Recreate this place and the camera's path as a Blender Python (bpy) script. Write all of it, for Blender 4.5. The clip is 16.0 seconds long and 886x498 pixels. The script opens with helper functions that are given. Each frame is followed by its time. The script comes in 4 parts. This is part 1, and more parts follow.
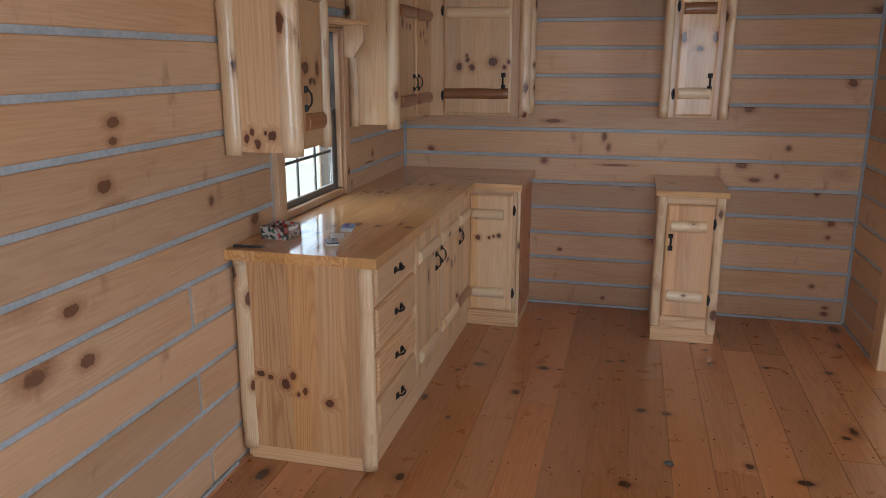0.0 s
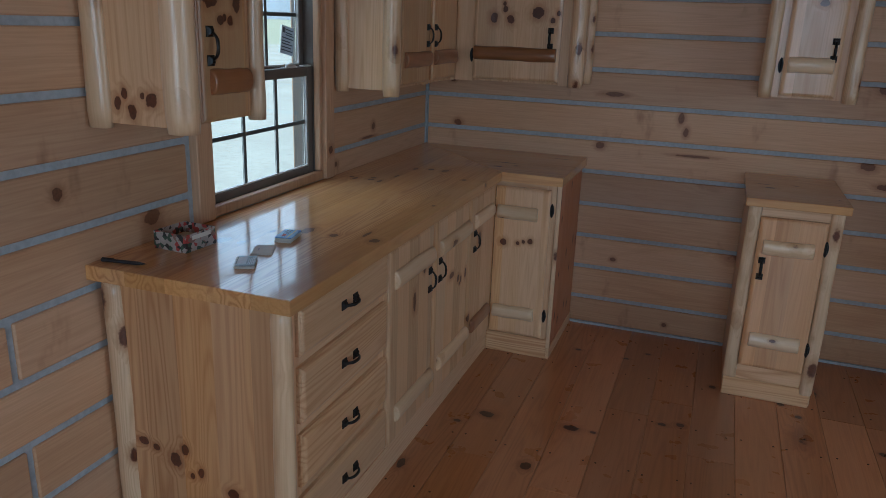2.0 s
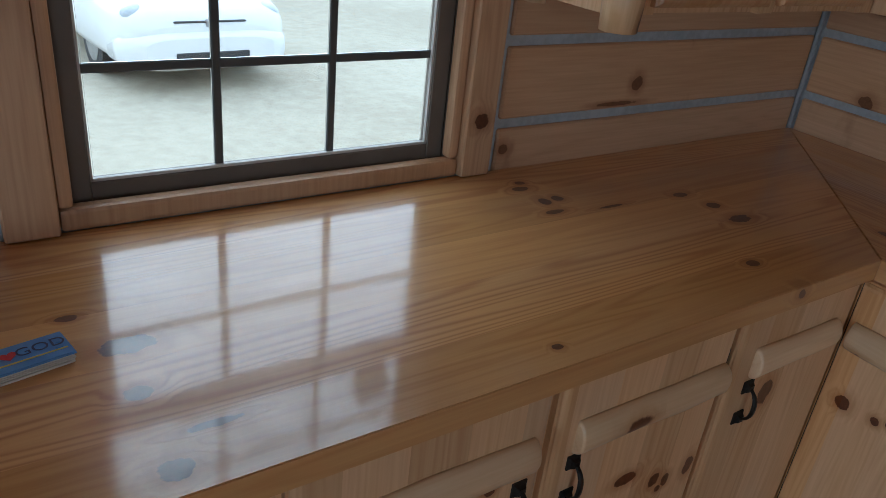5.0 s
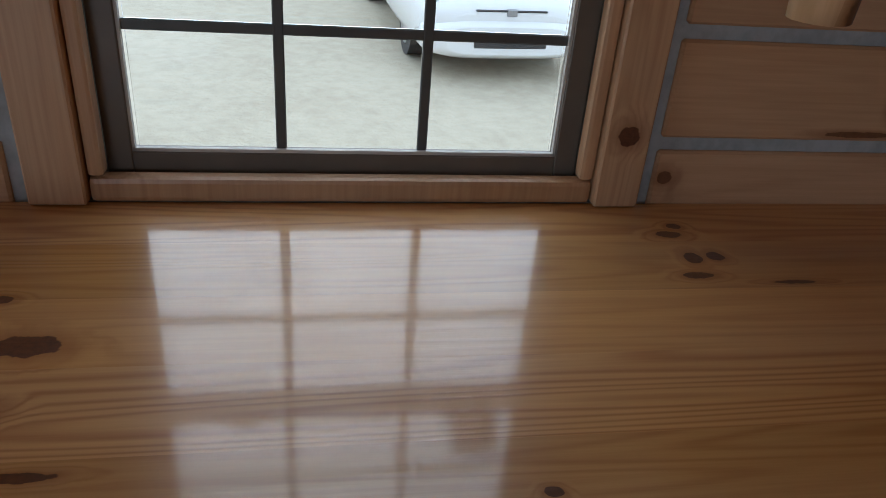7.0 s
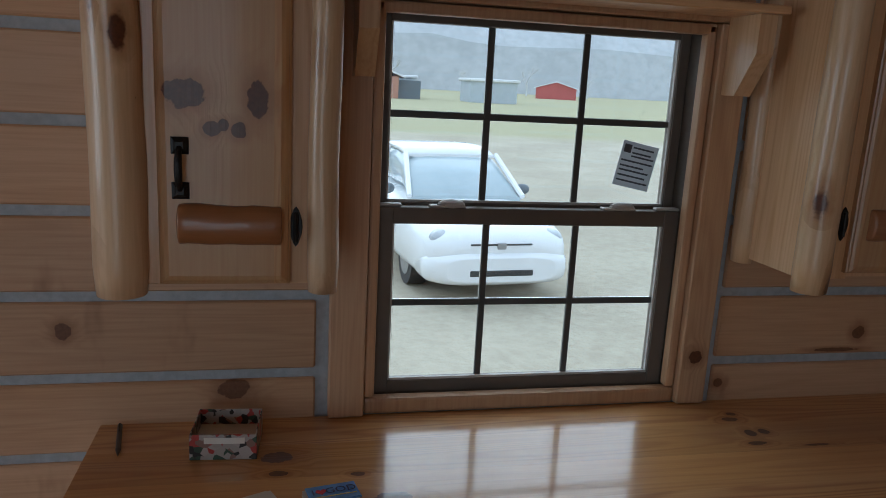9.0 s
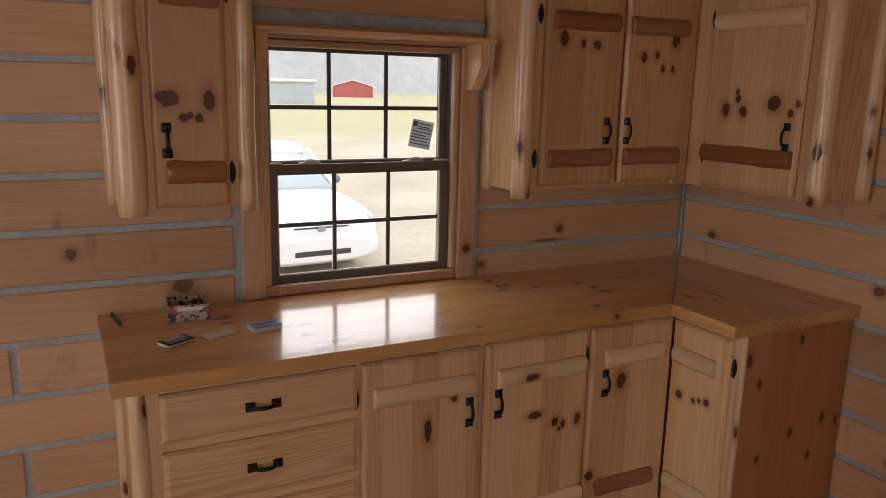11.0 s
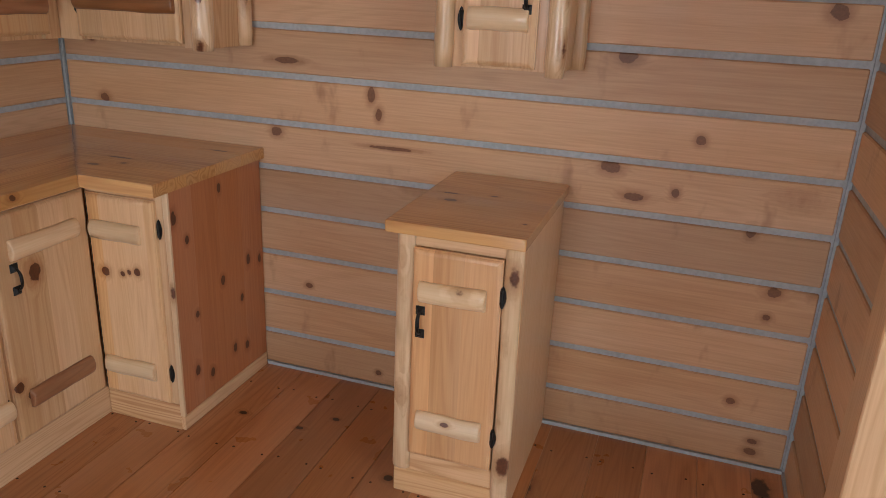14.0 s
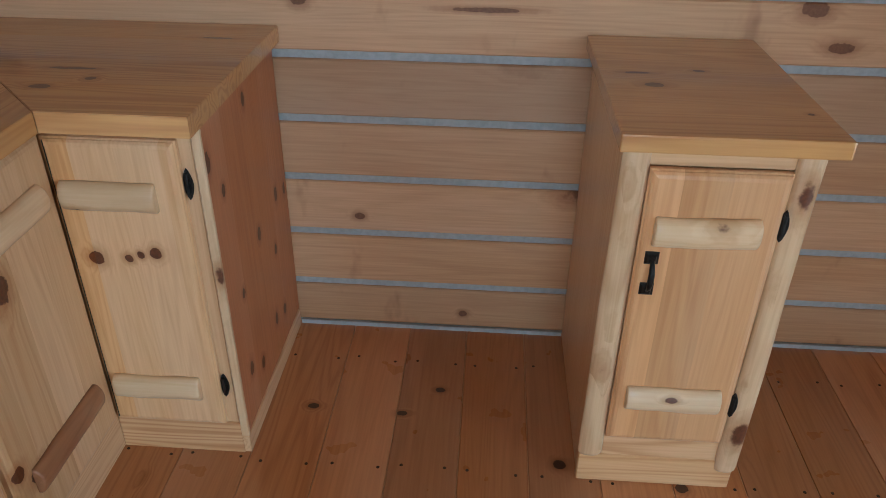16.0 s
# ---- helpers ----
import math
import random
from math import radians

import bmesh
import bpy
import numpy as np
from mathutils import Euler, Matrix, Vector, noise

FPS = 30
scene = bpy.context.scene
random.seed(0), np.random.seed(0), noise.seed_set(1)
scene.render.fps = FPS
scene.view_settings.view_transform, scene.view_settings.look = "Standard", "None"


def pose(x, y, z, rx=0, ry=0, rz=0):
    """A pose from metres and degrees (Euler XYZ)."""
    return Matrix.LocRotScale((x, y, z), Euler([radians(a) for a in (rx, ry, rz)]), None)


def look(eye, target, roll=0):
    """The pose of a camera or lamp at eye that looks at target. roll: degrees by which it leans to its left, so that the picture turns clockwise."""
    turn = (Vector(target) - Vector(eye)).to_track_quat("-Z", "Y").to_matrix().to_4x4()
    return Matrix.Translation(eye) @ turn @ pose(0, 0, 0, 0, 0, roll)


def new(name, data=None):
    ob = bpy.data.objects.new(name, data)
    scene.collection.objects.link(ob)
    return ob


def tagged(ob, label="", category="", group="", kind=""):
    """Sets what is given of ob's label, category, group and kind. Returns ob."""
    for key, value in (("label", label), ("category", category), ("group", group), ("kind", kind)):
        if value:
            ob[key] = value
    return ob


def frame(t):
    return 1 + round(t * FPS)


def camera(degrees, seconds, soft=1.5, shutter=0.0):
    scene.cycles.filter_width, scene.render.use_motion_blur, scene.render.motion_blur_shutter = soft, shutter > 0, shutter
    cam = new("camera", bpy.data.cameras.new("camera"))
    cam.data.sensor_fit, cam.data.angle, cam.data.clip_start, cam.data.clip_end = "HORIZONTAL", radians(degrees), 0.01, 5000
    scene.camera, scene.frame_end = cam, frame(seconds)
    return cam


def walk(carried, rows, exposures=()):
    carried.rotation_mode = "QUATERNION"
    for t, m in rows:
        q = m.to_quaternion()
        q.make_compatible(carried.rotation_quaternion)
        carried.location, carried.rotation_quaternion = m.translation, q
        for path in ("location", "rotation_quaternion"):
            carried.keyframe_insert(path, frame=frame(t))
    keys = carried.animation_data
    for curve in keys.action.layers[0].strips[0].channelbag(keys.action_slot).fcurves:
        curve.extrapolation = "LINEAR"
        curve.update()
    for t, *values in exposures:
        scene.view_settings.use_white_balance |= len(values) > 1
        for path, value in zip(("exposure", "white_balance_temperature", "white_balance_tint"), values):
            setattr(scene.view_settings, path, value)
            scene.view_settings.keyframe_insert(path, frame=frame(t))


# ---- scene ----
cam = camera(61.0, 16.0, soft=0.8)
PATH = [
    (0, (1.504, -4.991, 1.627), (1.039, -3.108, 1.140), 0.0),
    (0.5, (1.575, -4.794, 1.614), (1.029, -2.941, 1.098), 0.5),
    (1, (1.572, -4.561, 1.575), (1.028, -2.710, 1.049), 1.3),
    (1.5, (1.511, -4.237, 1.589), (0.944, -2.399, 1.038), 2.1),
    (2, (1.521, -3.900, 1.563), (0.877, -2.098, 0.984), 2.1),
    (2.5, (1.540, -3.540, 1.556), (0.785, -1.786, 0.961), 2.2),
    (3, (1.462, -3.195, 1.536), (0.693, -1.458, 0.908), 3.5),
    (3.5, (1.414, -2.866, 1.523), (0.496, -1.220, 0.853), 3.0),
    (4, (1.366, -2.521, 1.518), (0.259, -1.027, 0.782), 4.4),
    (4.5, (1.271, -2.259, 1.505), (-0.013, -0.966, 0.680), 6.1),
    (6.8, (1.028, -1.583, 1.390), (-0.684, -1.246, 0.413), 4.7),
    (7, (1.029, -1.589, 1.414), (-0.690, -1.267, 0.443), 4.8),
    (7.5, (1.065, -1.661, 1.457), (-0.734, -1.440, 0.612), 3.3),
    (8, (1.196, -1.799, 1.577), (-0.678, -1.619, 0.902), 2.5),
    (8.2, (1.241, -1.870, 1.608), (-0.652, -1.656, 0.996), 2.6),
    (10.3, (2.160, -2.363, 1.658), (0.336, -1.612, 1.326), 2.3),
    (10.5, (2.245, -2.416, 1.666), (0.445, -1.617, 1.319), 2.2),
    (11, (2.531, -2.518, 1.642), (0.790, -1.627, 1.225), 1.3),
    (11.5, (2.704, -2.627, 1.602), (1.055, -1.649, 1.032), 0.9),
    (12, (2.761, -2.764, 1.554), (1.224, -1.720, 0.817), 0.7),
    (12.5, (2.779, -2.882, 1.508), (1.405, -1.704, 0.657), 0.0),
    (13, (2.746, -2.797, 1.533), (1.616, -1.337, 0.764), 1.1),
    (13.5, (2.689, -2.574, 1.575), (1.859, -0.878, 0.914), 1.8),
    (14, (2.431, -2.434, 1.533), (1.844, -0.644, 0.862), 2.5),
    (14.5, (2.119, -2.363, 1.506), (1.681, -0.558, 0.764), 1.7),
    (15, (1.878, -2.149, 1.458), (1.500, -0.380, 0.604), 0.4),
    (15.5, (1.665, -1.942, 1.428), (1.405, -0.222, 0.442), -0.1),
    (16, (1.439, -1.853, 1.411), (1.333, -0.145, 0.375), 0.8),
]
EXPOSURES = [
    (0, 0.1, 5500, 2), (1.0, 0.1, 5450, 1), (1.5, -0.05, 5300, 0), (2.0, -0.62, 4850, -2), (2.5, -0.5, 4650, -4), (3.0, -0.15, 4700, -2), (3.5, 0.05, 4850, 0),
    (4.5, -0.35, 5100, 0), (6.8, -0.85, 5600, 5), (7.5, -0.8, 5600, 4), (8.2, -1.05, 5400, 2), (10.5, -0.8, 6100, 9), (11.0, -0.45, 7000, 16), (11.5, -0.08, 7900, 20), (12.5, 0.58, 7200, 13), (13.5, 0.55, 6400, 11), (14.5, 0.72, 5800, 3), (15.0, 0.65, 5500, 0), (16.0, 0.62, 5150, -6),
]
walk(cam, [(t, look(eye, target, roll)) for t, eye, target, roll in PATH], EXPOSURES)

SKY, OVERCAST, SUN, SOUTH, EAST = 0.15, 0.8, 2.0, 40.0, 20.0
GZ = -0.6
CAR_AT, CAR_TURN = (-8.0, -0.06, GZ), 5.0

# ---- world, sun, lights ----
world = bpy.data.worlds.new("overcast_sky")
scene.world = world
world.use_nodes = True
wn = world.node_tree
sky = wn.nodes.new("ShaderNodeTexSky")
sky.sky_type, sky.sun_disc = "NISHITA", False
sky.sun_elevation, sky.sun_rotation = radians(42), radians(268)
sky.dust_density, sky.ozone_density, sky.air_density = 6.0, 1.0, 1.6
cloud = wn.nodes.new("ShaderNodeMix")
cloud.data_type = "RGBA"
cloud.inputs[0].default_value = OVERCAST
cloud.inputs[7].default_value = (21.0, 22.6, 24.6, 1.0)
wn.links.new(sky.outputs[0], cloud.inputs[6])
wn.links.new(cloud.outputs[2], wn.nodes["Background"].inputs[0])
wn.nodes["Background"].inputs[1].default_value = SKY
sun = new("sun", bpy.data.lights.new("sun", "SUN"))
sun.data.energy, sun.data.angle, sun.data.color = SUN, radians(85), (0.97, 0.98, 1.0)
sun.matrix_world = look((0, 0, 0), (0.72, 0.12, -0.62))


def window_light(name, eye, target, w, h, watts, colour=(0.86, 0.93, 1.0)):
    lamp = new(name, bpy.data.lights.new(name, "AREA"))
    lamp.data.shape, lamp.data.size, lamp.data.size_y = "RECTANGLE", w, h
    lamp.data.energy, lamp.data.color = watts, colour
    lamp.matrix_world = look(eye, target)
    return lamp


window_light("daylight_south_window", (1.7, -6.32, 1.45), (1.7, 0, 0.4), 1.9, 1.2, SOUTH)
window_light("daylight_east_door", (5.18, -3.2, 1.25), (0, -2.4, 1.0), 1.5, 1.9, EAST)

# ---- materials ----
AX = {"x": 0, "y": 1, "z": 2}


class Nodes:
    """Short hand for one material's node tree."""

    def __init__(self, name):
        self.mat = bpy.data.materials.new(name)
        self.mat.use_nodes = True
        self.t = self.mat.node_tree
        self.bsdf = self.t.nodes["Principled BSDF"]

    def put(self, socket, value):
        if isinstance(value, bpy.types.NodeSocket):
            self.t.links.new(value, socket)
        elif value is not None:
            socket.default_value = value

    def math(self, op, a, b=None, c=None, clamp=False):
        n = self.t.nodes.new("ShaderNodeMath")
        n.operation, n.use_clamp = op, clamp
        for i, v in enumerate((a, b, c)):
            self.put(n.inputs[i], v)
        return n.outputs[0]

    def vec(self, op, a, b=None):
        n = self.t.nodes.new("ShaderNodeVectorMath")
        n.operation = op
        self.put(n.inputs[0], a)
        if b is not None:
            self.put(n.inputs[1], b)
        return n.outputs["Value" if op == "LENGTH" else "Vector"]

    def scale(self, a, s):
        n = self.t.nodes.new("ShaderNodeVectorMath")
        n.operation = "SCALE"
        self.put(n.inputs[0], a)
        self.put(n.inputs["Scale"], s)
        return n.outputs[0]

    def noise(self, v, scale, detail=3.0, rough=0.55):
        n = self.t.nodes.new("ShaderNodeTexNoise")
        self.put(n.inputs["Vector"], v)
        n.inputs["Scale"].default_value, n.inputs["Detail"].default_value = scale, detail
        n.inputs["Roughness"].default_value = rough
        return n.outputs["Fac"]

    def step(self, v, a, b, lo=0.0, hi=1.0):
        n = self.t.nodes.new("ShaderNodeMapRange")
        n.interpolation_type = "SMOOTHSTEP"
        for i, x in enumerate((v, a, b, lo, hi)):
            self.put(n.inputs[i], x)
        return n.outputs[0]

    def mix(self, f, a, b, blend="MIX"):
        n = self.t.nodes.new("ShaderNodeMix")
        n.data_type, n.blend_type = "RGBA", blend
        self.put(n.inputs[0], f)
        self.put(n.inputs[6], a)
        self.put(n.inputs[7], b)
        return n.outputs[2]

    def bump(self, h, dist, strength=0.4):
        n = self.t.nodes.new("ShaderNodeBump")
        n.inputs["Strength"].default_value, n.inputs["Distance"].default_value = strength, dist
        self.put(n.inputs["Height"], h)
        self.t.links.new(n.outputs[0], self.bsdf.inputs["Normal"])

    def position(self):
        return self.t.nodes.new("ShaderNodeNewGeometry").outputs["Position"]

    def random(self):
        return self.t.nodes.new("ShaderNodeObjectInfo").outputs["Random"]

    def set(self, **kw):
        for k, v in kw.items():
            self.put(self.bsdf.inputs[k.replace("_", " ")], v)


def rgb(r, g, b):
    return (r, g, b, 1.0)


def wood(name, light, dark, axis, rough=0.45, coat=0.0, knots=(), wild=0.0, kscale=7.0, rings=0.5, boards=None, vary=0.2, stains=0.3, knot_a=(0.04, 0.012, 0.005), knot_b=(0.16, 0.048, 0.018), knot_mix=0.97, pitch=125.0, smear=0.0, ksize=0.17):
    """Pine: long contour grain along one axis, fibres, glued boards, set knots (x, y, z, radius along, radius across) and stray ones."""
    n = Nodes(name)
    a = AX[axis]
    pos = n.position()
    rnd = n.random()
    off = n.scale((31.0, 17.0, 23.0), rnd)
    p = n.vec("ADD", pos, off)
    tone = None
    if boards:
        sep = n.t.nodes.new("ShaderNodeSeparateXYZ")
        n.put(sep.inputs[0], pos)
        cell = n.math("FLOOR", n.math("DIVIDE", sep.outputs[AX[boards[0]]], boards[1]))
        wnz = n.t.nodes.new("ShaderNodeTexWhiteNoise")
        wnz.noise_dimensions = "1D"
        n.put(wnz.inputs["W"], cell)
        tone = wnz.outputs["Value"]
        p = n.vec("ADD", p, n.scale((5.3, 9.1, 7.7), tone))
    st = [1.0, 1.0, 1.0]
    st[a] = 0.06
    sp = n.vec("MULTIPLY", p, tuple(st))
    low = n.noise(sp, 7.0, 2.0, 0.5)
    halo, core = None, None
    ragged = n.math("MULTIPLY", n.math("SUBTRACT", n.noise(p, 38.0, 3.0, 0.6), 0.5), 1.1)
    for kx, ky, kz, ru, rv in knots:
        inv = [1 / rv] * 3
        inv[a] = 1 / ru
        wob = n.vec("SUBTRACT", pos, (kx, ky, kz))
        d = n.math("ADD", n.vec("LENGTH", n.vec("MULTIPLY", wob, tuple(inv))), ragged)
        c = n.step(d, 1.08, 0.95)
        h = n.step(d, 3.2, 0.8)
        core = c if core is None else n.math("MAXIMUM", core, c)
        halo = h if halo is None else n.math("MAXIMUM", halo, h)
    if wild:
        vo = n.t.nodes.new("ShaderNodeTexVoronoi")
        sv = [1.0, 1.0, 1.0]
        sv[a] = 0.5
        n.put(vo.inputs["Vector"], n.vec("MULTIPLY", p, tuple(sv)))
        vo.inputs["Scale"].default_value = kscale
        pick = n.t.nodes.new("ShaderNodeSeparateColor")
        n.put(pick.inputs[0], vo.outputs["Color"])
        size = n.math("MULTIPLY", n.step(pick.outputs[0], 1.0 - wild, 1.0), ksize)
        d = n.math("ADD", n.math("DIVIDE", vo.outputs["Distance"], n.math("ADD", size, 0.001)), ragged)
        c = n.step(d, 1.1, 0.7)
        h = n.math("MULTIPLY", n.step(d, 3.0, 0.8), n.step(size, 0.02, 0.06))
        core = c if core is None else n.math("MAXIMUM", core, c)
        halo = h if halo is None else n.math("MAXIMUM", halo, h)
    v = low if halo is None else n.math("ADD", low, n.math("MULTIPLY", halo, 0.075))
    wave = n.math("MULTIPLY_ADD", n.math("SINE", n.math("MULTIPLY", v, pitch)), 0.5, 0.5)
    wave = n.math("POWER", wave, 2.2)
    fs = [1.0, 1.0, 1.0]
    fs[a] = 0.03
    fine = n.noise(n.vec("MULTIPLY", p, tuple(fs)), 190.0, 3.0)
    big = n.noise(n.vec("MULTIPLY", p, tuple([1.0 if i != a else 0.16 for i in range(3)])), 2.6, 3.0)
    strong = n.step(n.noise(sp, 2.3, 1.0), 0.35, 0.65, 0.25, 1.0)
    f = n.math("ADD", n.math("MULTIPLY", n.math("MULTIPLY", wave, strong), rings), n.math("MULTIPLY", n.step(fine, 0.2, 0.8), 0.3))
    f = n.math("ADD", f, n.math("MULTIPLY", n.math("SUBTRACT", big, 0.5), stains), clamp=True)
    col = n.mix(f, rgb(*light), rgb(*dark))
    if halo is not None:
        col = n.mix(n.math("MULTIPLY", n.math("MULTIPLY", halo, halo), 0.6), col, rgb(dark[0] * 0.75, dark[1] * 0.62, dark[2] * 0.5))
        rim = n.noise(pos, 140.0, 2.0)
        kcol = n.mix(rim, rgb(*knot_a), rgb(*knot_b))
        col = n.mix(n.math("MULTIPLY", core, knot_mix), col, kcol)
    if smear:
        across = [1.0, 1.0, 1.0]
        across[a] = 2.2
        blot = n.step(n.noise(n.vec("MULTIPLY", p, tuple(across)), 2.4, 4.0, 0.65), 0.6, 0.76)
        col = n.mix(n.math("MULTIPLY", blot, smear), col, rgb(dark[0] * 0.6, dark[1] * 0.5, dark[2] * 0.42))
    shade = n.math("MULTIPLY_ADD", n.math("SUBTRACT", rnd, 0.5), vary, 1.0)
    if tone is not None:
        shade = n.math("MULTIPLY", shade, n.math("MULTIPLY_ADD", n.math("SUBTRACT", tone, 0.5), 0.22, 1.0))
    hs = n.t.nodes.new("ShaderNodeHueSaturation")
    n.put(hs.inputs["Color"], col)
    n.put(hs.inputs["Value"], shade)
    n.put(hs.inputs["Saturation"], n.math("MULTIPLY_ADD", n.math("SUBTRACT", big, 0.5), 0.35, 1.0))
    rr = n.math("ADD", n.math("MULTIPLY", n.noise(p, 9.0, 3.0), 0.16), rough - 0.08)
    n.set(Base_Color=hs.outputs[0], Roughness=rr)
    if coat:
        n.set(Coat_Weight=coat, Coat_Roughness=0.085)
    n.bump(n.math("ADD", fine, n.math("MULTIPLY", wave, 0.6)), 0.0006, 0.35)
    return n.mat


def plain(name, a, b, rough=0.5, scale=30.0, metal=0.0, bump=0.0, coat=0.0):
    n = Nodes(name)
    p = n.vec("ADD", n.position(), n.scale((3.0, 5.0, 7.0), n.random()))
    f = n.math("ADD", n.math("MULTIPLY", n.noise(p, scale, 4.0), 0.6), n.math("MULTIPLY", n.noise(p, scale / 9, 2.0), 0.4))
    n.set(Base_Color=n.mix(n.step(f, 0.35, 0.65), rgb(*a), rgb(*b)), Metallic=metal, Coat_Weight=coat,
          Roughness=n.math("MULTIPLY_ADD", f, 0.2, rough - 0.1))
    if bump:
        n.bump(f, bump, 0.6)
    return n.mat


PINE_L, PINE_D = (0.72, 0.48, 0.265), (0.46, 0.215, 0.085)
WALL_L, WALL_D = (0.59, 0.37, 0.21), (0.33, 0.165, 0.078)
wall_wood_y = wood("log_wood_along_y", WALL_L, WALL_D, "y", 0.5, wild=0.16, rings=0.14, vary=0.4, stains=0.8, ksize=0.22, knot_a=(0.07, 0.026, 0.012), knot_b=(0.22, 0.095, 0.042), knot_mix=0.9, smear=0.6, knots=[
    (0, -3.02, 1.447, .03, .016), (0, -3.03, 1.39, .02, .012), (0, -2.51, 1.118, .016, .016), (0, -3.088, 1.263, .03, .02), (0, -3.283, .941, .03, .018),
    (0, -3.241, .771, .03, .02), (0, -.679, 1.081, .016, .016), (0, -.733, 1.037, .06, .005), (0, -2.184, .985, .03, .022), (0, -1.05, .96, .012, .012)])
wall_wood_x = wood("log_wood_along_x", WALL_L, WALL_D, "x", 0.5, wild=0.12, rings=0.14, vary=0.4, stains=0.8, ksize=0.22, knot_a=(0.07, 0.026, 0.012), knot_b=(0.22, 0.095, 0.042), knot_mix=0.9, smear=0.6, knots=[
    (1.344, 0, 1.147, .014, .024), (1.375, 0, 1.081, .012, .02), (.962, 0, .981, .02, .016), (1.425, 0, .966, .08, .006), (2.191, 0, .992, .03, .02),
    (2.273, 0, .9, .03, .012), (2.401, 0, .928, .012, .014), (2.453, 0, 1.102, .014, .014), (2.203, 0, 1.338, .03, .02), (2.765, 0, 1.497, .024, .022),
    (2.644, 0, .831, .014, .016), (2.742, 0, .643, .022, .016), (2.735, 0, .557, .013, .011), (1.085, 0, .383, .014, .01), (2.677, 0, .237, .014, .012),
    (2.769, 0, .1, .016, .01), (2.769, 0, .06, .02, .012), (1.008, 0, 1.243, .05, .01), (.188, 0, 1.04, .02, .016), (1.388, 0, .061, .012, .01)])
pine_z = wood("pine_boards_upright", PINE_L, PINE_D, "z", 0.38, 0.25, wild=0.05, rings=0.3, stains=0.6)
pine_y = wood("pine_boards_along_y", PINE_L, PINE_D, "y", 0.38, 0.25, rings=0.42, stains=0.4)
pine_x = wood("pine_boards_along_x", PINE_L, PINE_D, "x", 0.38, 0.25, rings=0.6)
end_wood = wood("knotty_end_panel_wood", (0.6, 0.345, 0.155), (0.4, 0.175, 0.062), "z", 0.4, 0.2, boards=("x", 0.118), rings=0.6, knots=[
    (.1, -2.4, .386, .012, .016), (.142, -2.4, .376, .011, .012), (.207, -2.4, .352, .021, .019), (.241, -2.4, .39, .017, .012), (.292, -2.4, .329, .016, .009),
    (.395, -2.4, .287, .017, .018), (.262, -2.4, .312, .01, .008)])
plywood = wood("reddish_knotty_panel_wood", (0.53, 0.22, 0.095), (0.33, 0.115, 0.046), "z", 0.45, 0.15, boards=("y", 0.14), rings=0.3, stains=0.6, knots=[
    (.885, -.518, .777, .022, .012), (.885, -.459, .685, .014, .01), (.885, -.272, .472, .017, .011), (.885, -.106, .498, .02, .011), (.885, -.03, .476, .018, .01),
    (.885, -.43, .401, .013, .009), (.885, -.221, .173, .018, .011), (.885, -.14, .15, .018, .011), (.885, -.451, .193, .02, .012), (.885, -.367, .143, .016, .012),
    (.885, -.267, .816, .018, .009), (.885, -.16, .36, .014, .009)])
door_wood_y = wood("knotty_door_wood_window_wall", PINE_L, PINE_D, "z", 0.38, 0.25, boards=("y", 0.095), rings=0.3, stains=0.6, knots=[
    (.585, -1.56, .6, .032, .013), (.585, -1.471, .69, .011, .011), (.585, -1.163, .577, .013, .026), (.585, -1.078, .54, .015, .013), (.585, -1.045, .525, .015, .01),
    (.585, -.985, .535, .022, .012), (.585, -.801, .643, .03, .02), (.585, -.917, .3, .016, .016), (.585, -.87, .255, .017, .02), (.585, -1.06, .51, .008, .008)])
door_wood_x = wood("knotty_door_wood_back_wall", PINE_L, PINE_D, "z", 0.38, 0.25, boards=("x", 0.09), rings=0.3, stains=0.6, knots=[
    (.633, -.565, .571, .016, .016), (.702, -.565, .572, .01, .01), (.729, -.565, .582, .009, .008), (.762, -.565, .588, .013, .012),
    (.44, -.265, 1.587, .024, .018), (.494, -.265, 1.63, .014, .011), (.523, -.265, 1.583, .022, .016), (.654, -.265, 1.615, .026, .03), (.753, -.265, 1.616, .013, .01),
    (.726, -.265, 1.582, .013, .012), (.49, -.265, 1.655, .01, .008), (1.775, -.265, 1.755, .03, .018), (1.87, -.265, 1.692, .014, .018), (1.95, -.265, 1.755, .03, .014)])
upper_wood_y = wood("knotty_upper_door_wood", (0.6, 0.375, 0.18), PINE_D, "z", 0.4, 0.2, boards=("y", 0.1), rings=0.45, knots=[
    (.265, -.893, 1.826, .026, .018), (.265, -.809, 1.812, .014, .01), (.265, -.748, 1.809, .015, .018), (.265, -.526, 1.773, .017, .013), (.265, -.46, 1.785, .015, .011),
    (.265, -.372, 1.845, .03, .018), (.265, -.428, 1.736, .014, .009), (.265, -.377, 1.734, .013, .008), (.28, -2.238, 1.6, .022, .03), (.28, -2.126, 1.595, .03, .016),
    (.28, -2.197, 1.546, .012, .012), (.28, -2.179, 1.553, .009, .008), (.28, -2.156, 1.545, .013, .012)])
upper_side_wood = wood("knotty_upper_side_wood", PINE_L, PINE_D, "z", 0.4, 0.2, rings=0.4, knots=[
    (.089, -2.38, 1.337, .018, .012), (.112, -2.38, 1.362, .016, .01), (.134, -2.38, 1.317, .022, .014), (.194, -2.38, 1.351, .018, .018), (.168, -2.38, 1.358, .012, .008)])
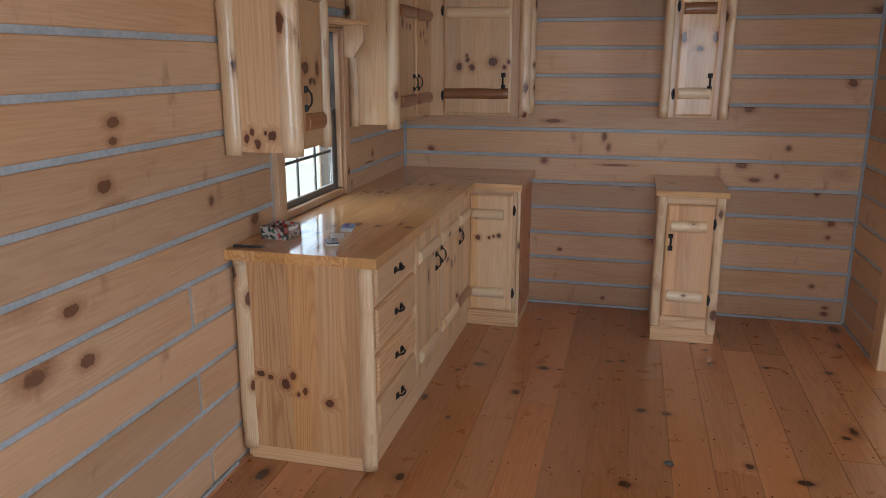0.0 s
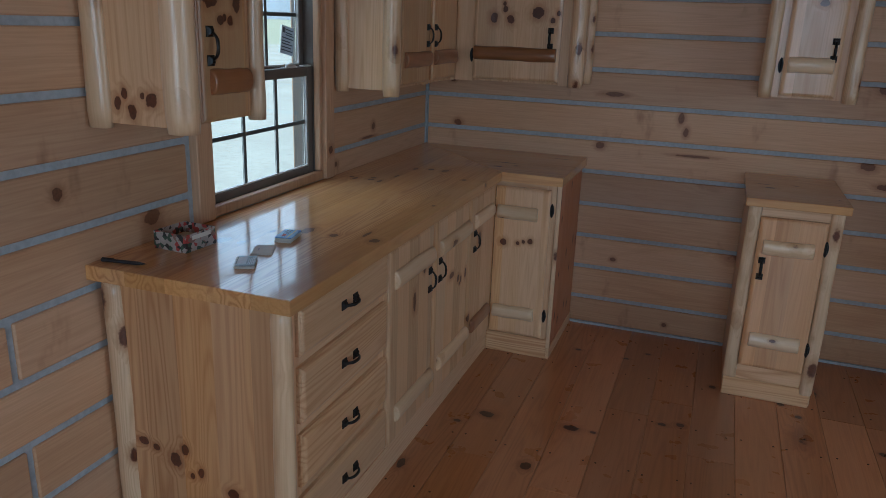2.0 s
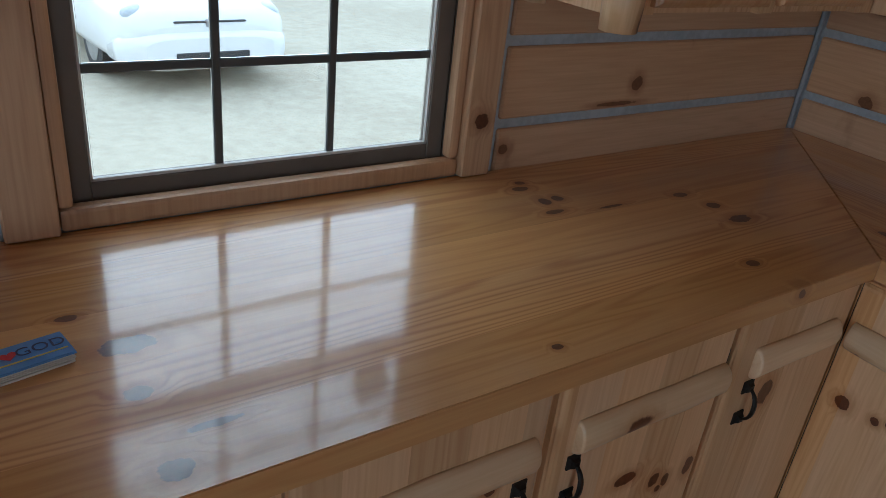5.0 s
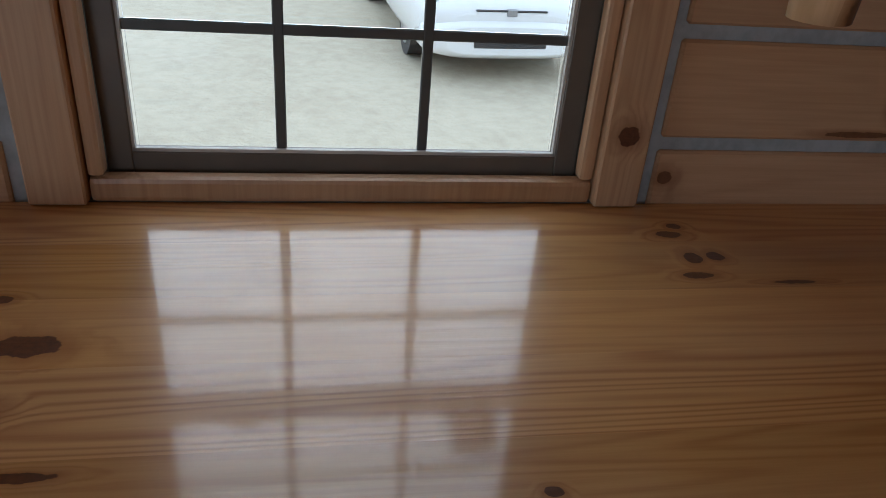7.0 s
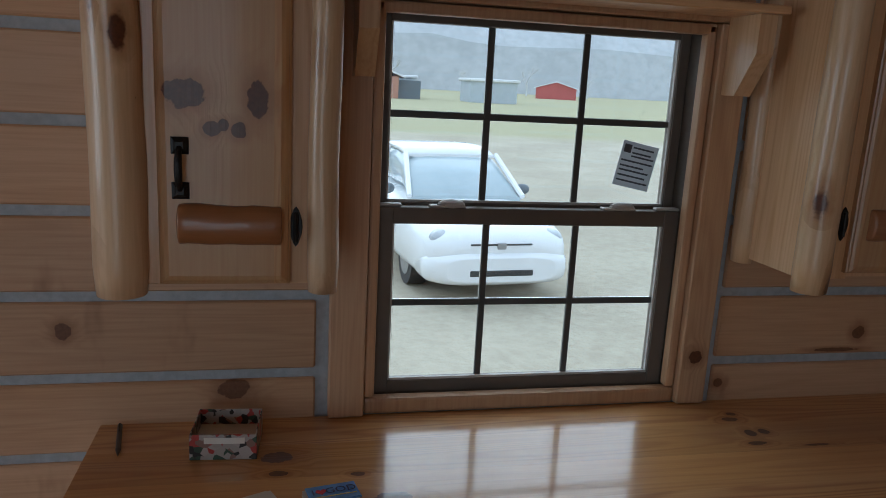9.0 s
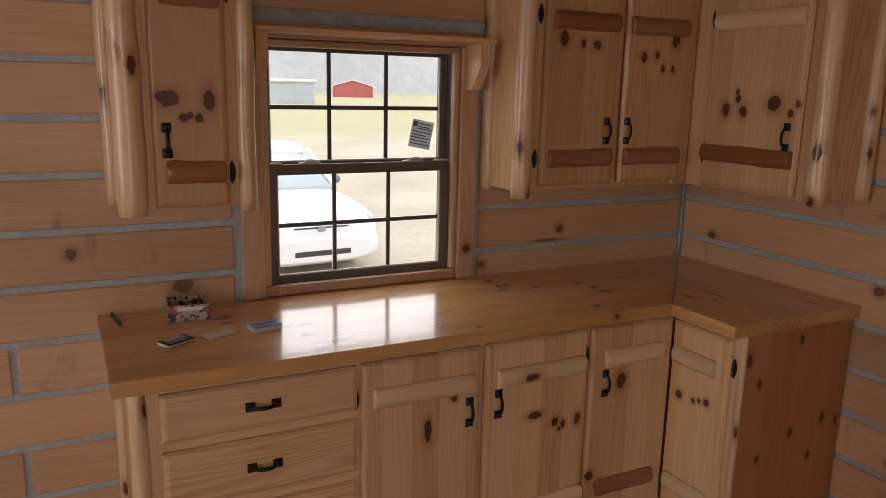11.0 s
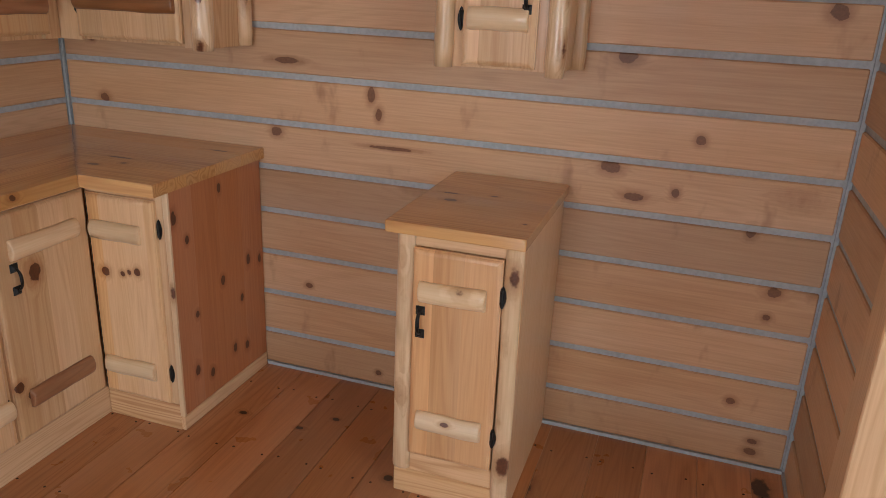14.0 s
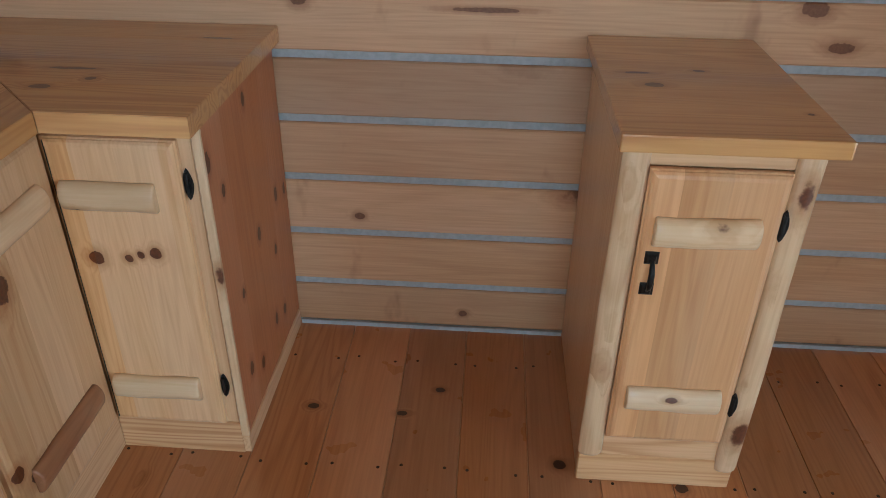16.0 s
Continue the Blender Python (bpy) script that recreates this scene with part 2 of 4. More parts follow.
orange_door = wood("orange_pine_door", (0.7, 0.41, 0.195), (0.46, 0.2, 0.075), "z", 0.36, 0.3, boards=("x", 0.09), rings=0.38, stains=0.5)
peeled = wood("peeled_log_wood", (0.74, 0.54, 0.33), (0.46, 0.26, 0.12), "z", 0.36, 0.3, wild=0.7, kscale=16.0, ksize=0.32, rings=0.3, stains=0.7)
peeled_bar_y = wood("peeled_half_log_along_y", (0.76, 0.56, 0.34), (0.56, 0.34, 0.16), "y", 0.36, 0.3, wild=0.6, kscale=18.0, ksize=0.28, rings=0.3, stains=0.5)
peeled_bar_x = wood("peeled_half_log_along_x", (0.78, 0.59, 0.37), (0.58, 0.37, 0.18), "x", 0.36, 0.3, wild=0.6, kscale=18.0, ksize=0.28, rings=0.3, stains=0.5)
brown_bar_y = wood("brown_half_log_along_y", (0.33, 0.15, 0.066), (0.19, 0.075, 0.03), "y", 0.36, 0.3, wild=0.08, rings=0.3)
brown_bar_x = wood("brown_half_log_along_x", (0.26, 0.115, 0.045), (0.14, 0.055, 0.02), "x", 0.36, 0.3, rings=0.3)
TOP_L, TOP_D = (0.68, 0.385, 0.145), (0.44, 0.19, 0.055)
top_y = wood("varnished_counter_wood_along_y", TOP_L, TOP_D, "y", 0.32, 0.9, boards=("x", 0.128), rings=0.7, knots=[
    (.177, -2.095, .915, .03, .02), (.238, -2.091, .915, .018, .009), (.255, -1.946, .915, .014, .008), (.345, -1.892, .915, .034, .018), (.445, -1.901, .915, .018, .012),
    (.531, -1.843, .915, .03, .006), (.582, -1.898, .915, .02, .016), (.107, -1.077, .915, .02, .01), (.176, -1.071, .915, .012, .016), (.223, -1.084, .915, .02, .008),
    (.172, -1.036, .915, .012, .012), (.58, -1.388, .915, .008, .006), (.243, -.951, .915, .03, .004), (.252, -.758, .915, .02, .01), (.319, -.733, .915, .016, .012),
    (.386, -.735, .915, .028, .014), (.528, -.887, .915, .014, .01), (.615, -.871, .9, .014, .012), (.08, -1.06, .915, .012, .008)])
top_x = wood("varnished_counter_wood_along_x", TOP_L, TOP_D, "x", 0.34, 0.9, boards=("y", 0.155), rings=0.6, knots=[
    (.564, -.494, .915, .022, .011), (.572, -.38, .915, .05, .007), (.64, -.44, .915, .012, .01), (.8, -.13, .915, .04, .006), (1.768, -.361, .915, .02, .012),
    (1.748, -.285, .915, .028, .006), (1.877, -.261, .915, .012, .006), (2.03, -.5, .915, .006, .005)])
MORE_FLOOR_KNOTS = [(1.209, -1.153, 0.011), (1.464, -0.973, 0.014), (0.673, -1.283, 0.012), (1.34, -0.278, 0.011), (1.245, -0.378, 0.011), (1.004, -0.368, 0.012)]
floor_wood = wood("varnished_floor_wood", (0.53, 0.245, 0.1), (0.3, 0.112, 0.04), "y", 0.3, 0.4, wild=0.2, ksize=0.22, rings=0.34, vary=0.42, knot_a=(0.012, 0.004, 0.002), knot_b=(0.07, 0.02, 0.008), stains=1.0, knots=[
    (.772, -1.184, 0, .022, .03), (1.12, -1.154, 0, .02, .03), (1.016, -1.495, 0, .026, .02), (.586, -1.66, 0, .03, .014), (1.635, -1.554, 0, .02, .02), (1.752, -1.562, 0, .018, .022),
    (.686, -2.398, 0, .024, .018), (1.563, -2.236, 0, .024, .024), (2.263, -2.059, 0, .02, .03), (2.515, -1.619, 0, .018, .02), (2.614, -.857, 0, .022, .02), (2.065, -1.978, 0, .02, .016),
    (1.534, -.95, 0, .016, .016), (2.296, -.861, 0, .014, .016), (1.938, -.577, 0, .014, .014), (2.003, -.669, 0, .014, .014), (1.651, -.526, 0, .014, .014), (.574, -2.655, 0, .02, .018)] + [(kx, ky, 0, kr * 0.8, kr * 1.2) for kx, ky, kr in MORE_FLOOR_KNOTS])
ceiling_wood = wood("ceiling_board_wood", WALL_L, WALL_D, "y", 0.5, wild=0.1, boards=("x", 0.15))
casing_wood = wood("casing_wood_upright", WALL_L, WALL_D, "z", 0.45, 0.1, rings=0.3, knots=[(0.02, -1.132, 1.036, .016, .016)])
joint_tan = plain("tan_plank_joint", (0.6, 0.38, 0.21), (0.5, 0.3, 0.16), 0.7, 40)
chink = plain("grey_chinking", (0.44, 0.475, 0.5), (0.35, 0.38, 0.4), 0.75, 60, bump=0.002)
iron = plain("black_iron", (0.012, 0.012, 0.012), (0.03, 0.028, 0.026), 0.45, 80, metal=0.6, bump=0.0006)
taupe = plain("taupe_vinyl", (0.15, 0.125, 0.1), (0.125, 0.103, 0.083), 0.4, 12)
grey_trim = plain("dark_grey_muntin_vinyl", (0.1, 0.1, 0.095), (0.08, 0.08, 0.076), 0.4, 20)
pale_vinyl = plain("pale_latch_vinyl", (0.6, 0.58, 0.54), (0.5, 0.48, 0.45), 0.4, 20)
gap_dark = plain("dark_joint", (0.05, 0.028, 0.015), (0.03, 0.016, 0.009), 0.8, 40)
paper = plain("white_card", (0.75, 0.72, 0.64), (0.68, 0.64, 0.56), 0.5, 20)
dark_card = plain("black_printed_card", (0.02, 0.02, 0.025), (0.035, 0.03, 0.03), 0.35, 20)
grey_print = plain("grey_printing", (0.5, 0.48, 0.5), (0.38, 0.36, 0.4), 0.4, 60)
blue_card = plain("blue_printed_card", (0.1, 0.27, 0.62), (0.16, 0.36, 0.7), 0.3, 40)
red_print = plain("red_printing", (0.6, 0.03, 0.04), (0.5, 0.02, 0.03), 0.4, 20)
navy_print = plain("navy_printing", (0.02, 0.03, 0.12), (0.03, 0.04, 0.14), 0.4, 20)
yellow_print = plain("yellow_printing", (0.75, 0.6, 0.1), (0.7, 0.55, 0.1), 0.4, 20)
sticker_paper = plain("silvery_sticker_paper", (0.6, 0.62, 0.64), (0.5, 0.52, 0.55), 0.5, 30)
sticker_ink = plain("dark_sticker_ink", (0.06, 0.065, 0.075), (0.09, 0.09, 0.1), 0.5, 30)

g = Nodes("translucent_sticker")
g.set(Base_Color=g.mix(g.noise(g.position(), 60.0), rgb(0.46, 0.49, 0.52), rgb(0.56, 0.59, 0.62)), Roughness=0.7, Transmission_Weight=0.5)
sticker_sheet = g.mat

g = Nodes("window_glass")
g.set(Base_Color=rgb(0.97, 0.985, 0.98), Roughness=0.0, Transmission_Weight=1.0, IOR=1.45)
glass = g.mat

g = Nodes("printed_floral_tin")
vor = g.t.nodes.new("ShaderNodeTexVoronoi")
g.put(vor.inputs["Vector"], g.position())
vor.inputs["Scale"].default_value = 85.0
ramp = g.t.nodes.new("ShaderNodeValToRGB")
sepc = g.t.nodes.new("ShaderNodeSeparateColor")
g.put(sepc.inputs[0], vor.outputs["Color"])
g.put(ramp.inputs[0], sepc.outputs[1])
ramp.color_ramp.interpolation = "CONSTANT"
for i, (at, c) in enumerate([(0, (.4, .36, .32, 1)), (.3, (.03, .03, .03, 1)), (.45, (.4, .06, .05, 1)), (.6, (.05, .09, .06, 1)), (.72, (.45, .4, .36, 1)), (.88, (.25, .15, .12, 1))]):
    el = ramp.color_ramp.elements[i] if i < 2 else ramp.color_ramp.elements.new(at)
    el.position, el.color = at, c
g.set(Base_Color=ramp.outputs[0], Roughness=0.3, Coat_Weight=0.3)
floral = g.mat

# ---- building helpers ----


def part(name, bm, material, parent=None, label=""):
    bmesh.ops.recalc_face_normals(bm, faces=bm.faces)
    me = bpy.data.meshes.new(name)
    bm.to_mesh(me)
    bm.free()
    me.materials.append(material)
    ob = new(name, me)
    if parent:
        ob.parent = parent
    return tagged(ob, label)


def thing(name, label, category, group="", kind="", at=(0, 0, 0)):
    ob = new(name)
    ob.location = at
    ob.empty_display_size = 0.1
    return tagged(ob, label, category, group, kind)


def add_box(bm, x0, x1, y0, y1, z0, z1, bevel=0.0, seg=1):
    m = Matrix.Translation(((x0 + x1) / 2, (y0 + y1) / 2, (z0 + z1) / 2)) @ Matrix.Diagonal((x1 - x0, y1 - y0, z1 - z0, 1))
    made = bmesh.ops.create_cube(bm, size=1.0, matrix=m)
    if bevel:
        edges = {e for v in made["verts"] for e in v.link_edges}
        bmesh.ops.bevel(bm, geom=list(edges), offset=bevel, segments=seg, affect="EDGES", profile=0.6)
    return bm


def box(x0, x1, y0, y1, z0, z1, bevel=0.0, seg=1):
    return add_box(bmesh.new(), min(x0, x1), max(x0, x1), min(y0, y1), max(y0, y1), min(z0, z1), max(z0, z1), bevel, seg)


class Side:
    """A wall's own axes: u along the wall, d out from it into the room, z up."""

    def __init__(self, wall):
        self.wall = wall

    def at(self, u, d, z):
        return Vector((d, u, z)) if self.wall == "left" else Vector((u, -d, z))

    def box(self, u0, u1, d0, d1, z0, z1, bevel=0.0, seg=1):
        a, b = self.at(u0, d0, z0), self.at(u1, d1, z1)
        return box(a.x, b.x, a.y, b.y, a.z, b.z, bevel, seg)

    def panel(self, u0, u1, z0, z1, d0, profile):
        """A slab whose front edge follows a moulded profile of (inset, depth)."""
        bm = bmesh.new()
        loops = []
        for inset, dep in profile:
            a, b, c, e = u0 + inset, u1 - inset, z0 + inset, z1 - inset
            loops.append([bm.verts.new(self.at(u, d0 + dep, z)) for u, z in ((a, c), (b, c), (b, e), (a, e))])
        for l0, l1 in zip(loops, loops[1:]):
            for i in range(4):
                bm.faces.new((l0[i], l0[(i + 1) % 4], l1[(i + 1) % 4], l1[i]))
        bm.faces.new(loops[0])
        bm.faces.new(loops[-1])
        return bm

    def log(self, a, b, along, c1, d0, r, seed, flat=1.0, taper=0.0, end=0.012, full=False):
        """A peeled log, half round towards the room: from a to b along u or z, centred at c1 on the other axis."""
        bm = bmesh.new()
        n, k = 11, 15
        span = math.pi * (1.0 if not full else 1.5)
        stations = [a, a + end * 0.35, a + end] + [a + (b - a) * i / n for i in range(1, n)] + [b - end, b - end * 0.35, b]
        scale = [0.8, 0.95, 1.0] + [1.0] * (n - 1) + [1.0, 0.95, 0.8]
        loops = []
        for i, (s, q) in enumerate(zip(stations, scale)):
            f = (s - a) / (b - a)
            rad = r * q * (1 - taper * f)
            sway = 0.10 * r * noise.noise((seed * 3.1, f * 2.5, 0.3))
            loop = []
            for j in range(k):
                th = math.pi / 2 + span * (j / (k - 1) - 0.5)
                rr = rad * (1 + 0.09 * noise.noise((seed * 1.7 + math.cos(th), f * 4.0, math.sin(th) + 5)))
                o, d = sway + rr * math.cos(th), rr * math.sin(th) * flat
                if j in (0, k - 1) and not full:
                    d = 0.0
                d = max(d, -0.02)
                p = self.at(s, d0 + d, c1 + o) if along == "u" else self.at(c1 + o, d0 + d, s)
                loop.append(bm.verts.new(p))
            loops.append(loop)
        for l0, l1 in zip(loops, loops[1:]):
            for j in range(k):
                bm.faces.new((l0[j], l0[(j + 1) % k], l1[(j + 1) % k], l1[j]))
        bm.faces.new(loops[0])
        bm.faces.new(loops[-1])
        for fc in bm.faces:
            fc.smooth = len(fc.verts) == 4
        return bm

    def handle(self, u, z, d, upright, parent):
        """A black iron pull: two square feet and a bowed grip that swells at its middle."""
        bm = bmesh.new()
        half = 0.036

        def loc(s, o, dep):
            return self.at(u + o, d + dep, z + s) if upright else self.at(u + s, d + dep, z + o)

        for sg in (-1, 1):
            rings = []
            for w, dep in ((0.0135, 0.0), (0.0135, 0.003), (0.009, 0.006), (0.006, 0.011)):
                rings.append([bm.verts.new(loc(sg * half + a * w, b * w, dep)) for a, b in ((-1, -1), (1, -1), (1, 1), (-1, 1))])
            for r0, r1 in zip(rings, rings[1:]):
                for i in range(4):
                    bm.faces.new((r0[i], r0[(i + 1) % 4], r1[(i + 1) % 4], r1[i]))
            bm.faces.new(rings[0])
            bm.faces.new(rings[-1])
        rings = []
        for i in range(9):
            f = i / 8 * 2 - 1
            dep = 0.009 + 0.017 * (1 - abs(f) ** 3)
            w = 0.0042 + 0.0022 * (1 - f * f)
            rings.append([bm.verts.new(loc(f * half, w * math.cos(t), dep + 0.004 * math.sin(t))) for t in [math.tau * k / 6 for k in range(6)]])
        for r0, r1 in zip(rings, rings[1:]):
            for i in range(6):
                bm.faces.new((r0[i], r0[(i + 1) % 6], r1[(i + 1) % 6], r1[i])).smooth = True
        bm.faces.new(rings[0])
        bm.faces.new(rings[-1])
        return part("handle", bm, iron, parent, "black iron bow handle")

    def hinge(self, u, z, d, parent):
        """A black leaf hinge: a lobed plate with an upright knuckle."""
        bm = bmesh.new()
        outline = [(0.011 * math.cos(t), (0.026 + 0.009 * abs(math.sin(t)) ** 6) * math.sin(t)) for t in [math.tau * k / 16 for k in range(16)]]
        lo = [bm.verts.new(self.at(u + a, d, z + b)) for a, b in outline]
        hi = [bm.verts.new(self.at(u + a * 0.9, d + 0.003, z + b * 0.96)) for a, b in outline]
        for i in range(16):
            bm.faces.new((lo[i], lo[(i + 1) % 16], hi[(i + 1) % 16], hi[i]))
        bm.faces.new(lo)
        bm.faces.new(hi)
        ob = part("hinge", bm, iron, parent, "black iron hinge")
        k = bmesh.new()
        m = Matrix.Translation(self.at(u, d + 0.004, z))
        bmesh.ops.create_cone(k, cap_ends=True, segments=8, radius1=0.0045, radius2=0.0045, depth=0.05, matrix=m)
        part("knuckle", k, iron, ob)
        return ob


LEFT, BACK = Side("left"), Side("back")
DOOR = ((0, 0), (0, 0.011), (0.003, 0.013), (0.004, 0.016), (0.009, 0.0195), (0.016, 0.0215))

# ---- structure ----
PITCH, FIRST, CHINK = 0.172, 0.155, 0.011
COURSES = 13
TOP = 2.26


def course(i):
    z0 = 0.014 if i == 0 else FIRST + PITCH * (i - 1) + CHINK
    return z0, min(FIRST + PITCH * i - CHINK, TOP)


def log_box(parent, x0, x1, y0, y1, i, mat):
    z0, z1 = course(i)
    part("log", box(x0, x1, y0, y1, z0, z1, 0.004), mat, parent)


FAR_X, SOUTH_Y, THICK = 5.2, -6.35, 0.15
wall_left = thing("wall_left", "pale pinkish log wall with grey chinking between flat pine logs", "wall", kind="structure")
wall_back = thing("wall_back", "pale flat pine log wall with grey chinking lines", "wall", kind="structure")
wall_stub = thing("wall_right", "short return of chinked pine logs ending in a trim board", "wall", kind="structure")
wall_south = thing("wall_south", "plain pine log wall with a wide window opening", "wall", kind="structure")
wall_east = thing("wall_east", "plain pine log wall with a door opening", "wall", kind="structure")
WY0, WY1, WZ0, WZ1 = -1.99, -1.095, 0.90, 1.845
butt = {0: -2.64, 2: -2.68, 4: -2.69, 7: -3.9, 9: -4.4, 6: -4.2, 8: -3.7}
for i in range(COURSES):
    z0, z1 = course(i)
    cut = z1 > WZ0 + 0.03 and z0 < WZ1
    ends = [SOUTH_Y]
    if i in butt:
        ends += [butt[i] - 0.010, None, butt[i] + 0.010]
    ends += [WY0 - 0.026, None, WY1 + 0.026, -0.012] if cut else [-0.012]
    run = []
    for e in ends:
        if e is None:
            continue
        run.append(e)
    for a, b in zip(run[0::2], run[1::2]):
        log_box(wall_left, -THICK, 0.0, a, b, i, wall_wood_y)
    log_box(wall_back, 0.012, 2.873, 0.0, THICK, i, wall_wood_x)
    log_box(wall_back, 3.03, FAR_X, 0.0, THICK, i, wall_wood_x)
    log_box(wall_stub, 2.885, 2.885 + THICK - 0.012, -0.63, -0.012, i, wall_wood_y)
    zz = (z0 + z1) / 2
    if 0.85 < zz < 2.05:
        log_box(wall_south, 0, 0.7, SOUTH_Y - THICK, SOUTH_Y, i, wall_wood_x)
        log_box(wall_south, 2.7, FAR_X, SOUTH_Y - THICK, SOUTH_Y, i, wall_wood_x)
    else:
        log_box(wall_south, 0, FAR_X, SOUTH_Y - THICK, SOUTH_Y, i, wall_wood_x)
    if zz < 2.2:
        log_box(wall_east, FAR_X, FAR_X + THICK, -2.4, 0, i, wall_wood_y)
        log_box(wall_east, FAR_X, FAR_X + THICK, SOUTH_Y, -4.0, i, wall_wood_y)
    else:
        log_box(wall_east, FAR_X, FAR_X + THICK, SOUTH_Y, 0, i, wall_wood_y)
R = 0.009


def chinking(parent, *boxes):
    bm = bmesh.new()
    for b in boxes:
        add_box(bm, *b)
    part("chinking", bm, chink, parent, "pale grey chinking")


chinking(wall_left, (-THICK + R, -R, SOUTH_Y, WY0 + 0.001, 0, TOP), (-THICK + R, -R, WY1 - 0.001, 0.1, 0, TOP),
         (-THICK + R, -R, WY0 + 0.0015, WY1 - 0.0015, 0, WZ0 + 0.012), (-THICK + R, -R, WY0 + 0.0015, WY1 - 0.0015, WZ1 - 0.001, TOP),
         (0.0, 0.007, SOUTH_Y, -2.46, 0.0, 0.013))
chinking(wall_back, (-0.05, FAR_X, R, THICK - R, 0, TOP), (0.89, 1.689, -0.007, 0.003, 0.0, 0.013), (2.053, 2.88, -0.007, 0.003, 0.0, 0.013),
         (-0.004, 0.006, -0.0065, 0.004, 0.916, TOP), (2.879, 2.889, -0.0065, 0.004, 0.0, TOP))
chinking(wall_stub, (2.885 + R, 2.885 + THICK - 0.02, -0.6, 0.004, 0, TOP), (2.878, 2.888, -0.6, -0.007, 0, 0.013))
chinking(wall_south, (-0.1, 0.698, SOUTH_Y - THICK + R, SOUTH_Y - R, 0, TOP), (2.702, FAR_X, SOUTH_Y - THICK + R, SOUTH_Y - R, 0, TOP),
         (0.7, 2.7, SOUTH_Y - THICK + R, SOUTH_Y - R, 0, 0.83), (0.7, 2.7, SOUTH_Y - THICK + R, SOUTH_Y - R, 2.07, TOP))
chinking(wall_east, (FAR_X + R, FAR_X + THICK - R, -2.402, 0.1, 0, TOP), (FAR_X + R, FAR_X + THICK - R, SOUTH_Y, -4.0, 0, TOP),
         (FAR_X + R, FAR_X + THICK - R, -4.0, -2.4, 2.22, TOP))
trim = tagged(part("trim", box(2.868, 3.035, -0.765, -0.632, 0.0, TOP, 0.004), pine_z), "pale upright pine trim board at the wall's end", "trim", kind="structure")
ceiling = tagged(part("ceiling", box(-THICK, FAR_X + THICK, SOUTH_Y - THICK, THICK, TOP, TOP + 0.1), ceiling_wood), "pine board ceiling", "ceiling", kind="structure")

# ---- kitchen window ----
window = thing("window_1", "taupe double-hung window with six-pane sashes and pine casing", "window", kind="structure")
IY0, IY1 = -1.912, -1.168
part("casing", box(-0.14, 0.02, WY0 + 0.0012, IY0, 0.917, 1.79, 0.003), casing_wood, window, "upright pine casing board")
part("casing", box(-0.14, 0.02, IY1, WY1 - 0.0012, 0.917, 1.79, 0.003), casing_wood, window, "upright pine casing board with a knot")
part("casing", box(-0.14, 0.02, WY0 + 0.0012, WY1 - 0.0012, 1.792, WZ1 - 0.0012, 0.003), casing_wood, window)
part("stop", box(-0.024, 0.004, IY0 + 0.002, IY0 + 0.024, 0.955, 1.79, 0.006, 2), casing_wood, window)
part("stop", box(-0.024, 0.004, IY1 - 0.024, IY1 - 0.002, 0.955, 1.79, 0.006, 2), casing_wood, window)
part("stop", box(-0.024, 0.004, IY0 + 0.002, IY1 - 0.002, 1.766, 1.789, 0.006, 2), casing_wood, window)
part("window_sill", box(-0.024, 0.006, IY0 + 0.002, IY1 - 0.002, 0.9165, 0.9535, 0.008, 2), casing_wood, window, "rounded pine sill strip")
FY0, FY1, FZ0, FZ1 = IY0 + 0.001, IY1 - 0.001, 0.919, 1.789


def frame_ring(y0, y1, z0, z1, x0, x1, w, wb, wt):
    bm = bmesh.new()
    add_box(bm, x0, x1, y0, y0 + w, z0, z1, 0.002)
    add_box(bm, x0, x1, y1 - w, y1, z0, z1, 0.002)
    add_box(bm, x0 + 0.001, x1 - 0.001, y0 + w - 0.001, y1 - w + 0.001, z0, z0 + wb, 0.002)
    add_box(bm, x0 + 0.001, x1 - 0.001, y0 + w - 0.001, y1 - w + 0.001, z1 - wt, z1, 0.002)
    return bm


part("window_frame", frame_ring(FY0, FY1, FZ0, FZ1, -0.125, -0.0245, 0.016, 0.024, 0.012), taupe, window, "taupe vinyl outer frame")


